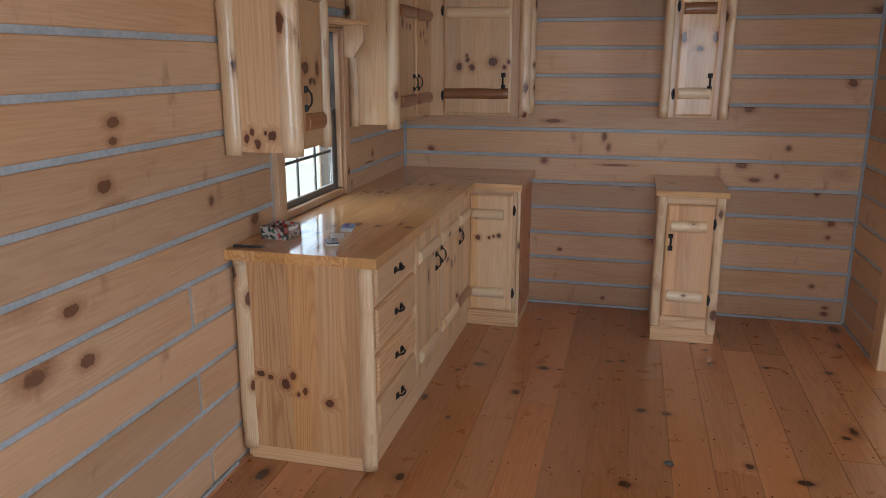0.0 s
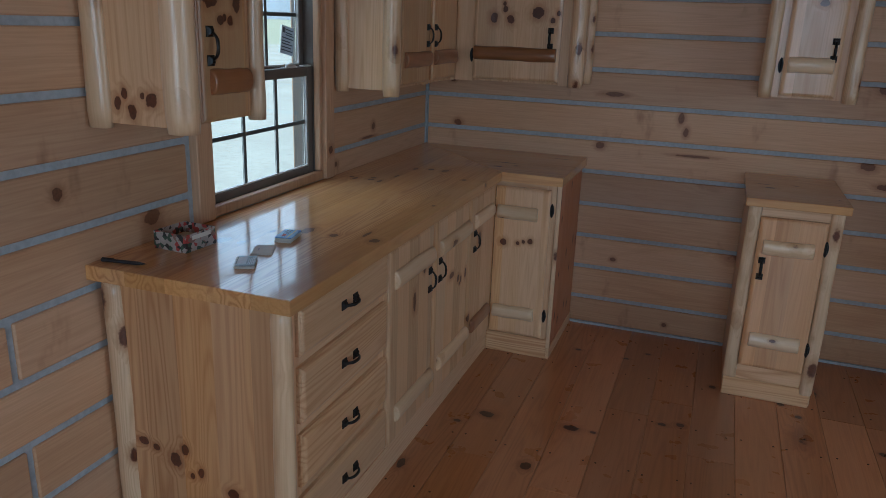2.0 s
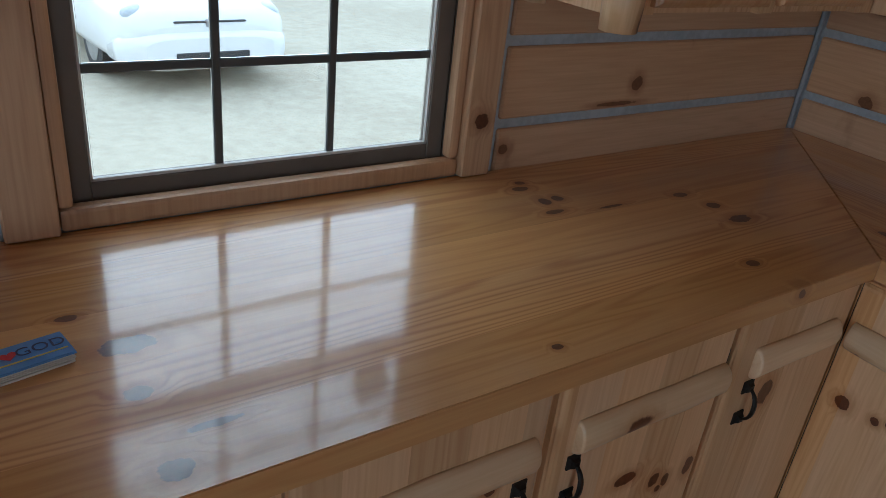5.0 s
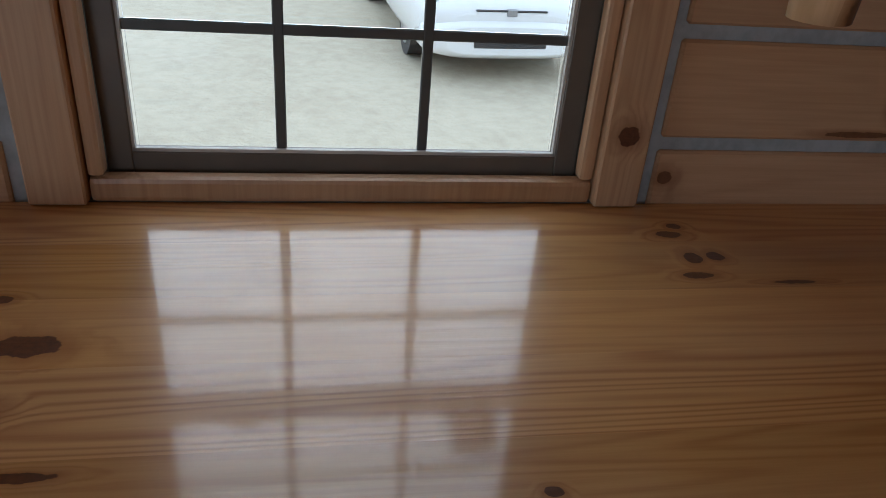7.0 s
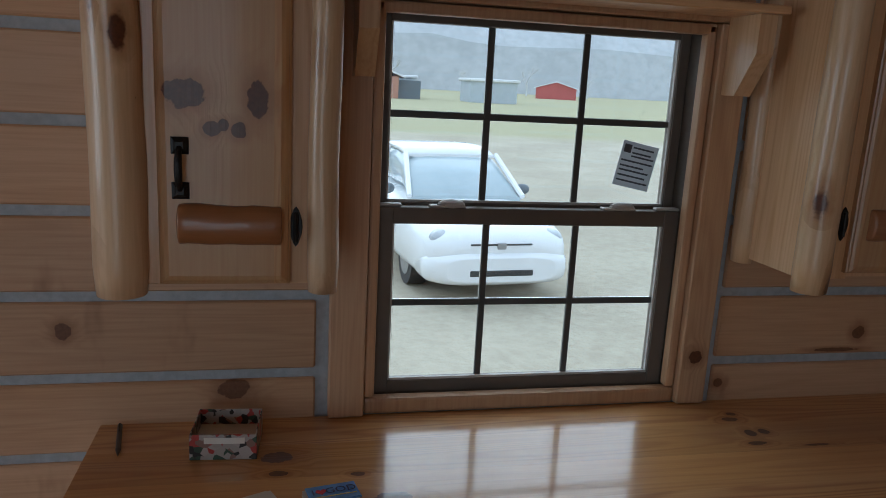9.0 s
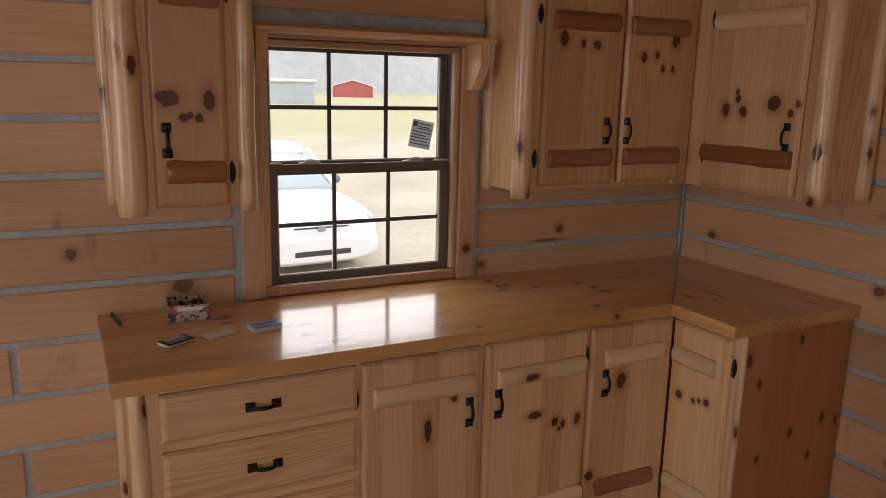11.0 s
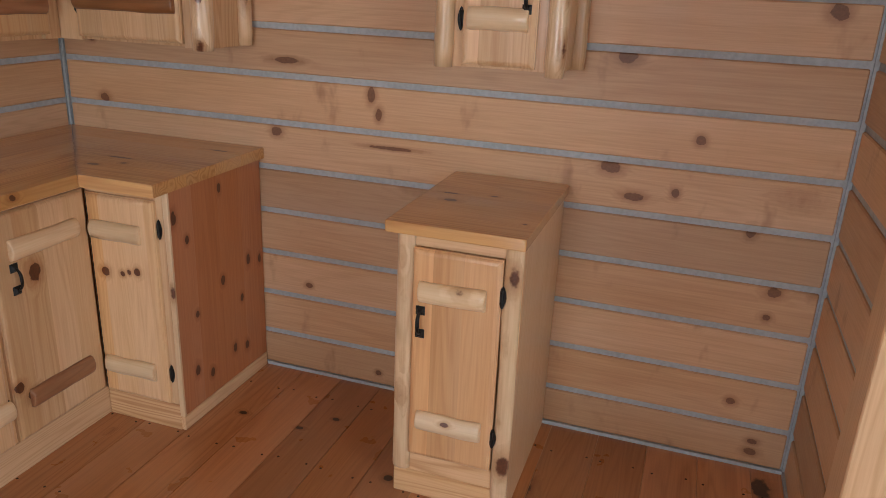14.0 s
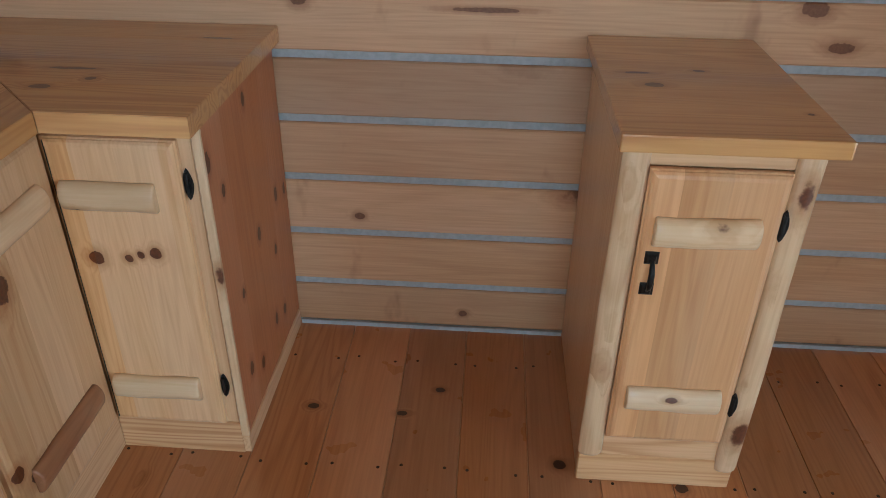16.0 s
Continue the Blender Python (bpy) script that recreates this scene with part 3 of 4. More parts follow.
def sash(y0, y1, z0, z1, x0, x1, w, wb, wt, name):
    s = part(name, frame_ring(y0, y1, z0, z1, x0, x1, w, wb, wt), taupe, window, "taupe vinyl sash with six panes")
    gy0, gy1, gz0, gz1 = y0 + w, y1 - w, z0 + wb, z1 - wt
    xm = (x0 + x1) / 2
    lip = bmesh.new()
    add_box(lip, x1 - 0.012, x1 - 0.004, gy0 + 0.001, gy1 - 0.001, gz0, gz0 + 0.005)
    add_box(lip, x1 - 0.012, x1 - 0.004, gy0, gy0 + 0.004, gz0, gz1)
    add_box(lip, x1 - 0.012, x1 - 0.004, gy1 - 0.004, gy1, gz0, gz1)
    part("glazing_bead", lip, pale_vinyl, s)
    step_y, step_z = (gy1 - gy0) / 3, (gz1 - gz0) / 2
    for k in (1, 2):
        part("muntin", box(xm - 0.006, xm + 0.006, gy0 + step_y * k - 0.0075, gy0 + step_y * k + 0.0075, gz0, gz1, 0.002), grey_trim, s)
    part("muntin", box(xm - 0.005, xm + 0.005, gy0, gy1, gz0 + step_z - 0.0075, gz0 + step_z + 0.0075, 0.002), grey_trim, s)
    for iy in range(3):
        for iz in range(2):
            pane = part("pane", box(xm - 0.002, xm + 0.002, gy0 + step_y * iy + 0.0078, gy0 + step_y * (iy + 1) - 0.0078,
                                    gz0 + step_z * iz + (0.0078 if iz else 0), gz0 + step_z * (iz + 1) - (0 if iz else 0.0078)), glass, s)
            pane.visible_shadow = False
    return s


low = sash(IY0 + 0.021, IY1 - 0.02, 0.942, 1.372, -0.065, -0.032, 0.036, 0.036, 0.036, "lower_sash")
up = sash(IY0 + 0.021, IY1 - 0.02, 1.352, 1.778, -0.102, -0.07, 0.024, 0.026, 0.022, "upper_sash")
for yy in (-1.735, -1.335):
    bm = bmesh.new()
    add_box(bm, -0.06, -0.034, yy - 0.04, yy + 0.04, 1.372, 1.377, 0.002)
    bmesh.ops.create_uvsphere(bm, u_segments=12, v_segments=6, radius=1.0, matrix=Matrix.Translation((-0.045, yy + 0.008, 1.378)) @ Matrix.Diagonal((0.014, 0.032, 0.012, 1)))
    part("latch", bm, pale_vinyl, low, "pale sash lock")
for yy in (-1.865, -1.215):
    part("tilt_latch", box(-0.058, -0.036, yy - 0.03, yy + 0.03, 1.3725, 1.379, 0.003), pale_vinyl, low)
label = thing("window_sticker", "tilted silvery rating sticker on the upper window pane", "sticker", at=(-0.0805, -1.286, 1.47))
label.rotation_euler = (radians(-11), 0, 0)
part("sheet", box(-0.001, 0.0005, -0.045, 0.045, -0.052, 0.052), sticker_sheet, label)
part("seal", box(0.0006, 0.001, -0.04, -0.022, 0.026, 0.045), sticker_ink, label)
for k, (a, b, w) in enumerate([(-.018, .035, .04), (-.018, .03, .028), (-.018, .04, .02), (-.04, .04, .008), (-.04, .02, -.004), (-.04, .035, -.014), (-.04, .03, -.026), (-.04, .04, -.038)]):
    part("printed_line", box(0.0006, 0.001, a, b, w - 0.002, w + 0.002), sticker_ink, label)

# window shelf on two brackets
shelf = thing("window_shelf", "narrow pine shelf above the window on two brackets", "shelf", at=(0, 0, 0))
part("board", box(0.021, 0.148, -1.958, -1.098, 1.803, 1.82, 0.003), pine_y, shelf)
for yy in (-1.935, -1.135):
    bm = bmesh.new()
    pts = [(0.021, 1.64), (0.07, 1.64), (0.13, 1.725), (0.13, 1.8025), (0.021, 1.8025)]
    f0 = [bm.verts.new((x, yy - 0.019, z)) for x, z in pts]
    f1 = [bm.verts.new((x, yy + 0.019, z)) for x, z in pts]
    bm.faces.new(f0)
    bm.faces.new(f1)
    for k in range(5):
        bm.faces.new((f0[k], f0[(k + 1) % 5], f1[(k + 1) % 5], f1[k]))
    part("bracket", bm, pine_z, shelf, "chamfered pine bracket with a knot")

# ---- kitchen cabinets ----


def door_set(side, cab, u0, u1, z0, z1, d, wood_mat, bars, bar_mats, hang, pull_u, pull_z, hinge_z, seed, hinge_d=0.002):
    door = part("door", side.panel(u0, u1, z0, z1, d, DOOR), wood_mat, cab, "flat knotty pine door with moulded edge")
    face = d + 0.0215
    for (a, b, z), bm_mat in zip(bars, bar_mats):
        part("half_log_bar", side.log(a, b, "u", z, face, 0.0325, seed + z * 7, 0.66, end=0.004), bm_mat, door, "half-log trim bar")
    if pull_u is not None:
        side.handle(pull_u, pull_z, face, True, door)
    for z in hinge_z:
        side.hinge(hang, z, d + hinge_d, door)
    return door


def drawer(side, cab, u0, u1, z0, z1, d, mat):
    dr = part("drawer", side.panel(u0, u1, z0, z1, d, DOOR), mat, cab, "pine drawer front with moulded edge")
    side.handle((u0 + u1) / 2 - 0.005, (z0 + z1) / 2, d + 0.0215, False, dr)


FD = 0.563
base = thing("corner_base_cabinet", "L-shaped knotty pine base cabinet with half-log corner posts", "cabinet")
part("body", LEFT.box(-2.375, 0.0, 0.012, FD - 0.02, 0.0, 0.872), pine_z, base)
part("body", BACK.box(0.3, 0.868, 0.008, 0.525, 0.0, 0.872), pine_z, base)
# face frame on the window wall side
for u0, u1 in ((-2.375, -2.318), (-1.815, -1.755), (-1.392, -1.338), (-0.972, -0.92)):
    part("stile", LEFT.box(u0, u1, FD - 0.02, FD, 0.11, 0.872, 0.001), pine_z, base)
for a, b in ((-2.318, -1.815), (-1.755, -1.392), (-1.338, -0.972), (-0.92, -0.565)):
    part("rail", LEFT.box(a + .0005, b - .0005, FD - 0.02, FD - 0.0004, 0.838, 0.872), pine_y, base)
    part("rail", LEFT.box(a + .0005, b - .0005, FD - 0.02, FD - 0.0004, 0.11, 0.15), pine_y, base)
for z in (0.695, 0.498, 0.299):
    part("rail", LEFT.box(-2.318, -1.815, FD - 0.02, FD - 0.0004, z - 0.02, z + 0.02), pine_y, base)
part("kickboard", LEFT.box(-2.378, -0.545, FD - 0.02, FD + 0.003, 0.0, 0.109, 0.002), pine_y, base, "pale pine base board")
for z0, z1 in ((0.71, 0.845), (0.514, 0.679), (0.318, 0.48), (0.134, 0.284)):
    drawer(LEFT, base, -2.335, -1.79, z0, z1, FD, pine_y)
Y = (peeled_bar_y, peeled_bar_y)
door_set(LEFT, base, -1.778, -1.373, 0.122, 0.848, FD, door_wood_y, ((-1.742, -1.398, 0.735), (-1.728, -1.39, 0.238)), Y, -1.79, -1.415, 0.637, (0.737, 0.225), 1)
door_set(LEFT, base, -1.357, -0.955, 0.115, 0.85, FD, door_wood_y, ((-1.315, -0.966, 0.73), (-1.31, -0.955, 0.245)), Y, -0.946, -1.308, 0.645, (0.752, 0.235), 2)
door_set(LEFT, base, -0.937, -0.5675, 0.115, 0.85, FD, door_wood_y, ((-0.882, -0.622, 0.735), (-0.885, -0.628, 0.245)), (peeled_bar_y, brown_bar_y), -0.94, -0.872, 0.645, (), 3)
part("piano_hinge", box(0.5848, 0.5858, -0.5694, -0.5672, 0.12, 0.835), iron, base, "long black piano hinge")
# return along the back wall
RD = 0.545
part("stile", BACK.box(0.822, 0.868, 0.525, RD, 0.1, 0.872, 0.001), pine_z, base)
part("rail", BACK.box(0.563, 0.8215, 0.525, RD - 0.0005, 0.836, 0.872), pine_x, base)
part("kickboard", BACK.box(0.566, 0.872, 0.525, RD + 0.003, 0.0, 0.099, 0.002), pine_x, base, "pale pine base board")
door_set(BACK, base, 0.5715, 0.842, 0.106, 0.838, RD, door_wood_x, ((0.596, 0.79, 0.718), (0.598, 0.802, 0.222)), (peeled_bar_x, peeled_bar_x), 0.85, None, 0.0, (0.742, 0.219), 4)
part("side_panel", box(0.87, 0.884, -0.535, -0.004, 0.055, 0.873, 0.001), plywood, base, "reddish knotty wood side panel")
part("side_kick", box(0.87, 0.888, -0.545, -0.009, 0.0, 0.054, 0.002), pine_y, base)
part("corner_trim", box(0.8695, 0.889, -0.549, -0.5355, 0.056, 0.873, 0.003), peeled, base, "rough pine corner strip")
# end panel with log posts
part("end_panel", box(0.03, 0.548, -2.4, -2.3755, 0.062, 0.873, 0.001), end_wood, base, "knotty glued pine end panel")
part("end_kick", box(0.035, 0.56, -2.396, -2.3757, 0.0, 0.061, 0.002), pine_x, base)
END = Side("back")


def post(parent, x, y, r, z0, z1, seed, mat, squash=1.0):
    """A peeled upright log, nearly round, a little crooked and tapered."""
    bm = bmesh.new()
    n, k = 16, 18
    loops = []
    for i in range(n + 1):
        f = i / n
        z = z0 + (z1 - z0) * f
        sx = 0.16 * r * noise.noise((seed, f * 2.2, 1.0))
        sy = 0.16 * r * noise.noise((seed, f * 2.2, 9.0))
        q = 0.9 if i in (0, n) else 1.0
        loop = []
        for j in range(k):
            t = math.tau * j / k
            rr = r * q * (1.06 - 0.12 * f) * (1 + 0.1 * noise.noise((seed + math.cos(t), math.sin(t), f * 5)))
            loop.append(bm.verts.new((x + sx + rr * math.cos(t), y + sy + squash * rr * math.sin(t), z)))
        loops.append(loop)
    for l0, l1 in zip(loops, loops[1:]):
        for j in range(k):
            bm.faces.new((l0[j], l0[(j + 1) % k], l1[(j + 1) % k], l1[j])).smooth = True
    bm.faces.new(loops[0])
    bm.faces.new(loops[-1])
    return part("log_post", bm, mat, parent, "peeled log post with small knots")


post(base, 0.037, -2.398, 0.034, 0.05, 0.873, 1.3, peeled, 0.7)
post(base, 0.558, -2.39, 0.031, 0.012, 0.873, 4.1, peeled, 0.8)

counter = thing("countertop", "glossy varnished pine L-shaped countertop with knots and glued boards", "countertop")


def slab(pts, z0, z1, mat):
    bm = bmesh.new()
    lo = [bm.verts.new((x, y, z0)) for x, y in pts]
    hi = [bm.verts.new((x, y, z1)) for x, y in pts]
    bm.faces.new(lo)
    top = bm.faces.new(hi)
    for k in range(len(pts)):
        bm.faces.new((lo[k], lo[(k + 1) % len(pts)], hi[(k + 1) % len(pts)], hi[k]))
    bmesh.ops.bevel(bm, geom=[e for e in top.edges], offset=0.0015, segments=2, affect="EDGES")
    return bm


part("main_slab", slab([(0.001, -2.449), (0.622, -2.449), (0.622, -0.6275), (0.001, -0.0025)], 0.874, 0.915, top_y), top_y, counter, "long varnished pine slab")
part("return_slab", slab([(0.0018, -0.0018), (0.6228, -0.6265), (0.905, -0.6265), (0.905, -0.0018)], 0.874, 0.915, top_x), top_x, counter, "mitred varnished pine return")

small = thing("small_base_cabinet", "narrow pale pine base cabinet with half-log stiles and thick top", "cabinet")
part("body", box(1.69, 2.052, -0.545, -0.004, 0.0, 0.88, 0.001), pine_z, small)
part("stile", BACK.box(1.69, 1.738, 0.5455, 0.565, 0.088, 0.88, 0.001), pine_z, small)
part("stile", BACK.box(2.004, 2.052, 0.5455, 0.565, 0.088, 0.88, 0.001), pine_z, small)
part("rail", BACK.box(1.7385, 2.0035, 0.5455, 0.5645, 0.832, 0.88), pine_x, small)
part("rail", BACK.box(1.7385, 2.0035, 0.5455, 0.5645, 0.088, 0.155), pine_x, small)
part("kickboard", BACK.box(1.686, 2.046, 0.5455, 0.5675, 0.0, 0.087, 0.003), pine_x, small, "pale pine base board")
part("half_log_stile", BACK.log(0.09, 0.88, "z", 1.71, 0.5652, 0.027, 3.3, 0.5), peeled, small, "half-log stile with small knots")
part("half_log_stile", BACK.log(0.06, 0.88, "z", 2.026, 0.5652, 0.026, 6.6, 0.48), peeled, small, "half-log stile with small knots")
door_set(BACK, small, 1.738, 1.997, 0.156, 0.83, 0.5655, orange_door, ((1.76, 1.958, 0.705), (1.764, 1.966, 0.287)), (peeled_bar_x, peeled_bar_x), 2.0, 1.766, 0.61, (0.722, 0.272), 5, 0.0125)
part("top", box(1.668, 2.064, -0.628, -0.004, 0.8805, 0.915, 0.004, 2), top_x, small, "thick varnished pine top")

# ---- wall cabinets ----
UZ0, UZ1 = 1.285, 2.02


def crown(parent, *boxes):
    for b in boxes:
        part("crown_moulding", box(*b, 0.006, 2), pine_x, parent, "pine crown moulding")


UD = 0.243
upper = thing("corner_wall_cabinet", "L-shaped knotty pine wall cabinet with log corner posts", "cabinet")
part("body", LEFT.box(-1.06, -0.001, 0.003, UD - 0.02, UZ0, UZ1), upper_side_wood, upper)
part("body", BACK.box(UD - 0.019, 0.862, 0.003, UD - 0.02, UZ0 + 0.002, UZ1), upper_side_wood, upper)
for u0, u1 in ((-1.045, -0.955), (-0.655, -0.61), (-0.31, -0.243)):
    part("stile", LEFT.box(u0, u1, UD - 0.0195, UD, UZ0, UZ1, 0.001), pine_z, upper)
part("stile", BACK.box(0.244, 0.335, UD - 0.0195, UD, UZ0, UZ1, 0.001), pine_z, upper)
part("stile", BACK.box(0.768, 0.86, UD - 0.0195, UD, UZ0, UZ1, 0.001), pine_z, upper)
BR = (brown_bar_y, brown_bar_y)
door_set(LEFT, upper, -0.968, -0.642, 1.3, 2.012, UD, upper_wood_y, ((-0.942, -0.655, 1.402), (-0.94, -0.652, 1.888)), BR, -0.985, -0.682, 1.5, (1.4, 1.905), 7)
door_set(LEFT, upper, -0.606, -0.298, 1.302, 2.012, UD, upper_wood_y, ((-0.596, -0.318, 1.402), (-0.594, -0.316, 1.888)), BR, -0.296, -0.585, 1.5, (1.4,), 8)
door_set(BACK, upper, 0.338, 0.768, 1.298, 2.012, UD, door_wood_x, ((0.345, 0.755, 1.424), (0.362, 0.755, 1.91)), (brown_bar_x, peeled_bar_x), 0.329, 0.722, 1.502, (1.41, 1.925), 9)
post(upper, 0.252, -1.045, 0.036, 1.262, UZ1, 2.2, peeled)
post(upper, 0.034, -1.062, 0.03, 1.272, UZ1, 5.4, peeled, 0.7)
post(upper, 0.85, -0.254, 0.036, 1.282, UZ1, 8.7, peeled)
post(upper, 0.862, -0.034, 0.03, 1.288, UZ1, 3.9, peeled)
crown(upper, (0.005, UD + 0.04, -1.1, -0.29, UZ1 + 0.001, UZ1 + 0.045), (0.005, 0.91, -0.288, -0.005, UZ1 + 0.001, UZ1 + 0.045))

left_cab = thing("left_wall_cabinet", "knotty pine wall cabinet beside the window, log posts at corners", "cabinet")
part("body", LEFT.box(-2.375, -2.0, 0.003, UD - 0.005, UZ0, UZ1), upper_side_wood, left_cab)
part("stile", LEFT.box(-2.36, -2.255, UD - 0.0045, UD + 0.015, UZ0, UZ1, 0.001), pine_z, left_cab)
part("stile", LEFT.box(-2.085, -2.005, UD - 0.0045, UD + 0.015, UZ0, UZ1, 0.001), pine_z, left_cab)
door_set(LEFT, left_cab, -2.283, -2.073, 1.288, 2.012, UD + 0.0155, upper_wood_y, ((-2.252, -2.087, 1.39), (-2.25, -2.09, 1.88)), BR, -2.064, -2.246, 1.482, (1.385, 1.9), 10)
post(left_cab, 0.262, -2.345, 0.042, 1.27, UZ1, 7.2, peeled)
post(left_cab, 0.036, -2.378, 0.034, 1.272, UZ1, 9.3, peeled, 0.7)
post(left_cab, 0.262, -2.018, 0.026, 1.272, UZ1, 11.0, peeled)
crown(left_cab, (0.005, UD + 0.06, -2.41, -1.99, UZ1 + 0.001, UZ1 + 0.045))

narrow = thing("narrow_wall_cabinet", "narrow knotty pine wall cabinet with log posts", "cabinet")
part("body", BACK.box(1.692, 2.042, 0.003, UD - 0.005, UZ0 + 0.01, UZ1), pine_z, narrow)
part("stile", BACK.box(1.692, 1.745, UD - 0.0045, UD, UZ0 + 0.01, UZ1, 0.001), pine_z, narrow)
part("stile", BACK.box(1.955, 2.042, UD - 0.0045, UD, UZ0 + 0.01, UZ1, 0.001), pine_z, narrow)
door_set(BACK, narrow, 1.748, 1.968, 1.303, 2.012, UD + 0.0005, door_wood_x, ((1.765, 1.945, 1.437), (1.765, 1.945, 1.915)), (peeled_bar_x, brown_bar_x), 1.738, 1.937, 1.503, (1.432, 1.93), 12)
post(narrow, 1.69, -0.25, 0.028, 1.292, UZ1, 13.1, peeled)
post(narrow, 2.026, -0.254, 0.03, 1.285, UZ1, 14.2, peeled)
post(narrow, 2.05, -0.03, 0.026, 1.29, UZ1, 15.3, peeled)
crown(narrow, (1.65, 2.09, -0.29, -0.005, UZ1 + 0.001, UZ1 + 0.045))

# ---- things on the countertop and floor ----
TZ = 0.915
tin = thing("tin_box", "small open floral patterned tin box with a printed label", "box", at=(0.118, -2.19, TZ))
tin.rotation_euler = (0, 0, radians(-4))
for x0, x1, y0, y1 in ((-.058, -.055, -.062, .062), (.055, .058, -.062, .062), (-.055, .055, -.062, -.059), (-.055, .055, .059, .062)):
    part("side", box(x0, x1, y0, y1, 0.0005, 0.052, 0.0008), floral, tin)
part("bottom", box(-.0548, .0548, -.0588, .0588, 0.0008, 0.02), paper, tin)
part("front_label", box(0.0582, 0.0592, -0.035, 0.04, 0.034, 0.046), paper, tin, "pale paper label")


def card_stack(name, label, at, turn, count, w, h, mat, seed):
    st = thing(name, label, "cards", at=at)
    st.rotation_euler = (0, 0, radians(turn))
    rnd = random.Random(seed)
    for k in range(count):
        z = 0.0004 + k * 0.0017
        dx, dy = rnd.uniform(-.0035, .0035), rnd.uniform(-.004, .004)
        part("card", box(dx - w / 2, dx + w / 2, dy - h / 2, dy + h / 2, z, z + 0.0013), mat if k > count - 3 else paper, st)
    return st, 0.0004 + count * 0.0017


st, z = card_stack("black_card_stack", "fanned stack of black printed business cards", (0.37, -2.26, TZ), 28, 7, 0.05, 0.088, dark_card, 1)
part("printed_block", box(-.02, .004, -.034, .03, z, z + .0004), grey_print, st)
for k in range(4):
    part("printed_line", box(.008 + k * .0045, .0105 + k * .0045, -.035, .012 + k * .004, z, z + .0004), grey_print, st)
st, z = card_stack("white_card_pair", "two overlapping plain white cards", (0.345, -2.137, TZ), 24, 3, 0.052, 0.088, paper, 2)
part("printed_line", box(-.015, -.011, -.01, .012, z, z + .0004), grey_print, st)
st, z = card_stack("blue_card_stack", "thick stack of blue printed cards with lettering", (0.342, -2.0, TZ), 11, 10, 0.05, 0.088, blue_card, 3)
part("stripe", box(.011, .0135, -.042, .042, z, z + .0004), yellow_print, st)


def lettering(text, size, at, mat, parent):
    cu = bpy.data.curves.new("lettering", "FONT")
    cu.body, cu.size, cu.align_x, cu.align_y, cu.extrude = text, size, "CENTER", "CENTER", 0.0001
    cu.materials.append(mat)
    ob = new("lettering", cu)
    ob.parent = parent
    ob.location = at
    ob.rotation_euler = (0, 0, radians(90))
    return ob


lettering("I", 0.024, (-0.004, -0.032, z + 0.0006), navy_print, st)
lettering("GOD", 0.024, (-0.004, 0.017, z + 0.0006), navy_print, st)
bm = bmesh.new()
heart = [(0.0006 * (13 * math.cos(t) - 5 * math.cos(2 * t) - 2 * math.cos(3 * t) - math.cos(4 * t)), 0.0006 * 16 * math.sin(t) ** 3) for t in [math.tau * k / 24 for k in range(24)]]
lo = [bm.verts.new((-0.004 - a, -0.018 + b, z + 0.0003)) for a, b in heart]
hi = [bm.verts.new((-0.004 - a, -0.018 + b, z + 0.0007)) for a, b in heart]
bm.faces.new(hi)
for k in range(24):
    bm.faces.new((lo[k], lo[(k + 1) % 24], hi[(k + 1) % 24], hi[k]))
part("heart", bm, red_print, st, "red printed heart")

pen = thing("pen", "slim black pen lying on the countertop", "pen", at=(0.08, -2.398, TZ + 0.0052))
pen.rotation_euler = (0, 0, radians(9))
for nm, a, b, r0, r1 in (("barrel", -.062, .045, .005, .005), ("grip", .045, .064, .005, .0018), ("tip", .064, .07, .0014, .0006)):
    bm = bmesh.new()
    bmesh.ops.create_cone(bm, cap_ends=True, segments=12, radius1=r0, radius2=r1, depth=b - a, matrix=Matrix.Translation(((a + b) / 2, 0, 0)) @ Euler((0, radians(90), 0)).to_matrix().to_4x4())
    part(nm, bm, dark_card, pen)
part("clip", box(-.06, -.025, -.0012, .0012, .005, .0068), iron, pen)

bm = bmesh.new()
bmesh.ops.create_icosphere(bm, subdivisions=2, radius=0.022)
for v in bm.verts:
    v.co = Vector((v.co.x * 1.0, v.co.y * 0.8, max(v.co.z * 0.35, -0.004))) * (1 + 0.6 * noise.noise(v.co * 60))
scrap = tagged(part("paper_scrap", bm, grey_trim), "small crumpled grey scrap lying on the floor", "scrap")
scrap.location = (1.742, -2.04, 0.0055)

# ---- outdoors ----
gr = Nodes("gravel_yard")
gp = gr.position()
gf = gr.math("ADD", gr.math("MULTIPLY", gr.noise(gp, 0.35, 5.0), 0.6), gr.math("MULTIPLY", gr.noise(gp, 9.0, 4.0), 0.4))
gc = gr.mix(gr.step(gf, 0.35, 0.65), rgb(0.46, 0.415, 0.32), rgb(0.36, 0.315, 0.235))
sx = gr.t.nodes.new("ShaderNodeSeparateXYZ")
gr.put(sx.inputs[0], gp)
gc = gr.mix(gr.step(gr.math("ADD", sx.outputs[0], gr.math("MULTIPLY", gr.noise(gp, 0.2, 3.0), 8.0)), -24.0, -30.0), gc, rgb(0.36, 0.335, 0.2))
gr.set(Base_Color=gc, Roughness=0.95)
gr.bump(gr.noise(gp, 22.0, 5.0), 0.03, 0.5)
ground = tagged(part("ground", box(-900, 900, -900, 900, GZ - 1.0, GZ), gr.mat), "pale gravel yard fading into dry grass", "ground", kind="structure")

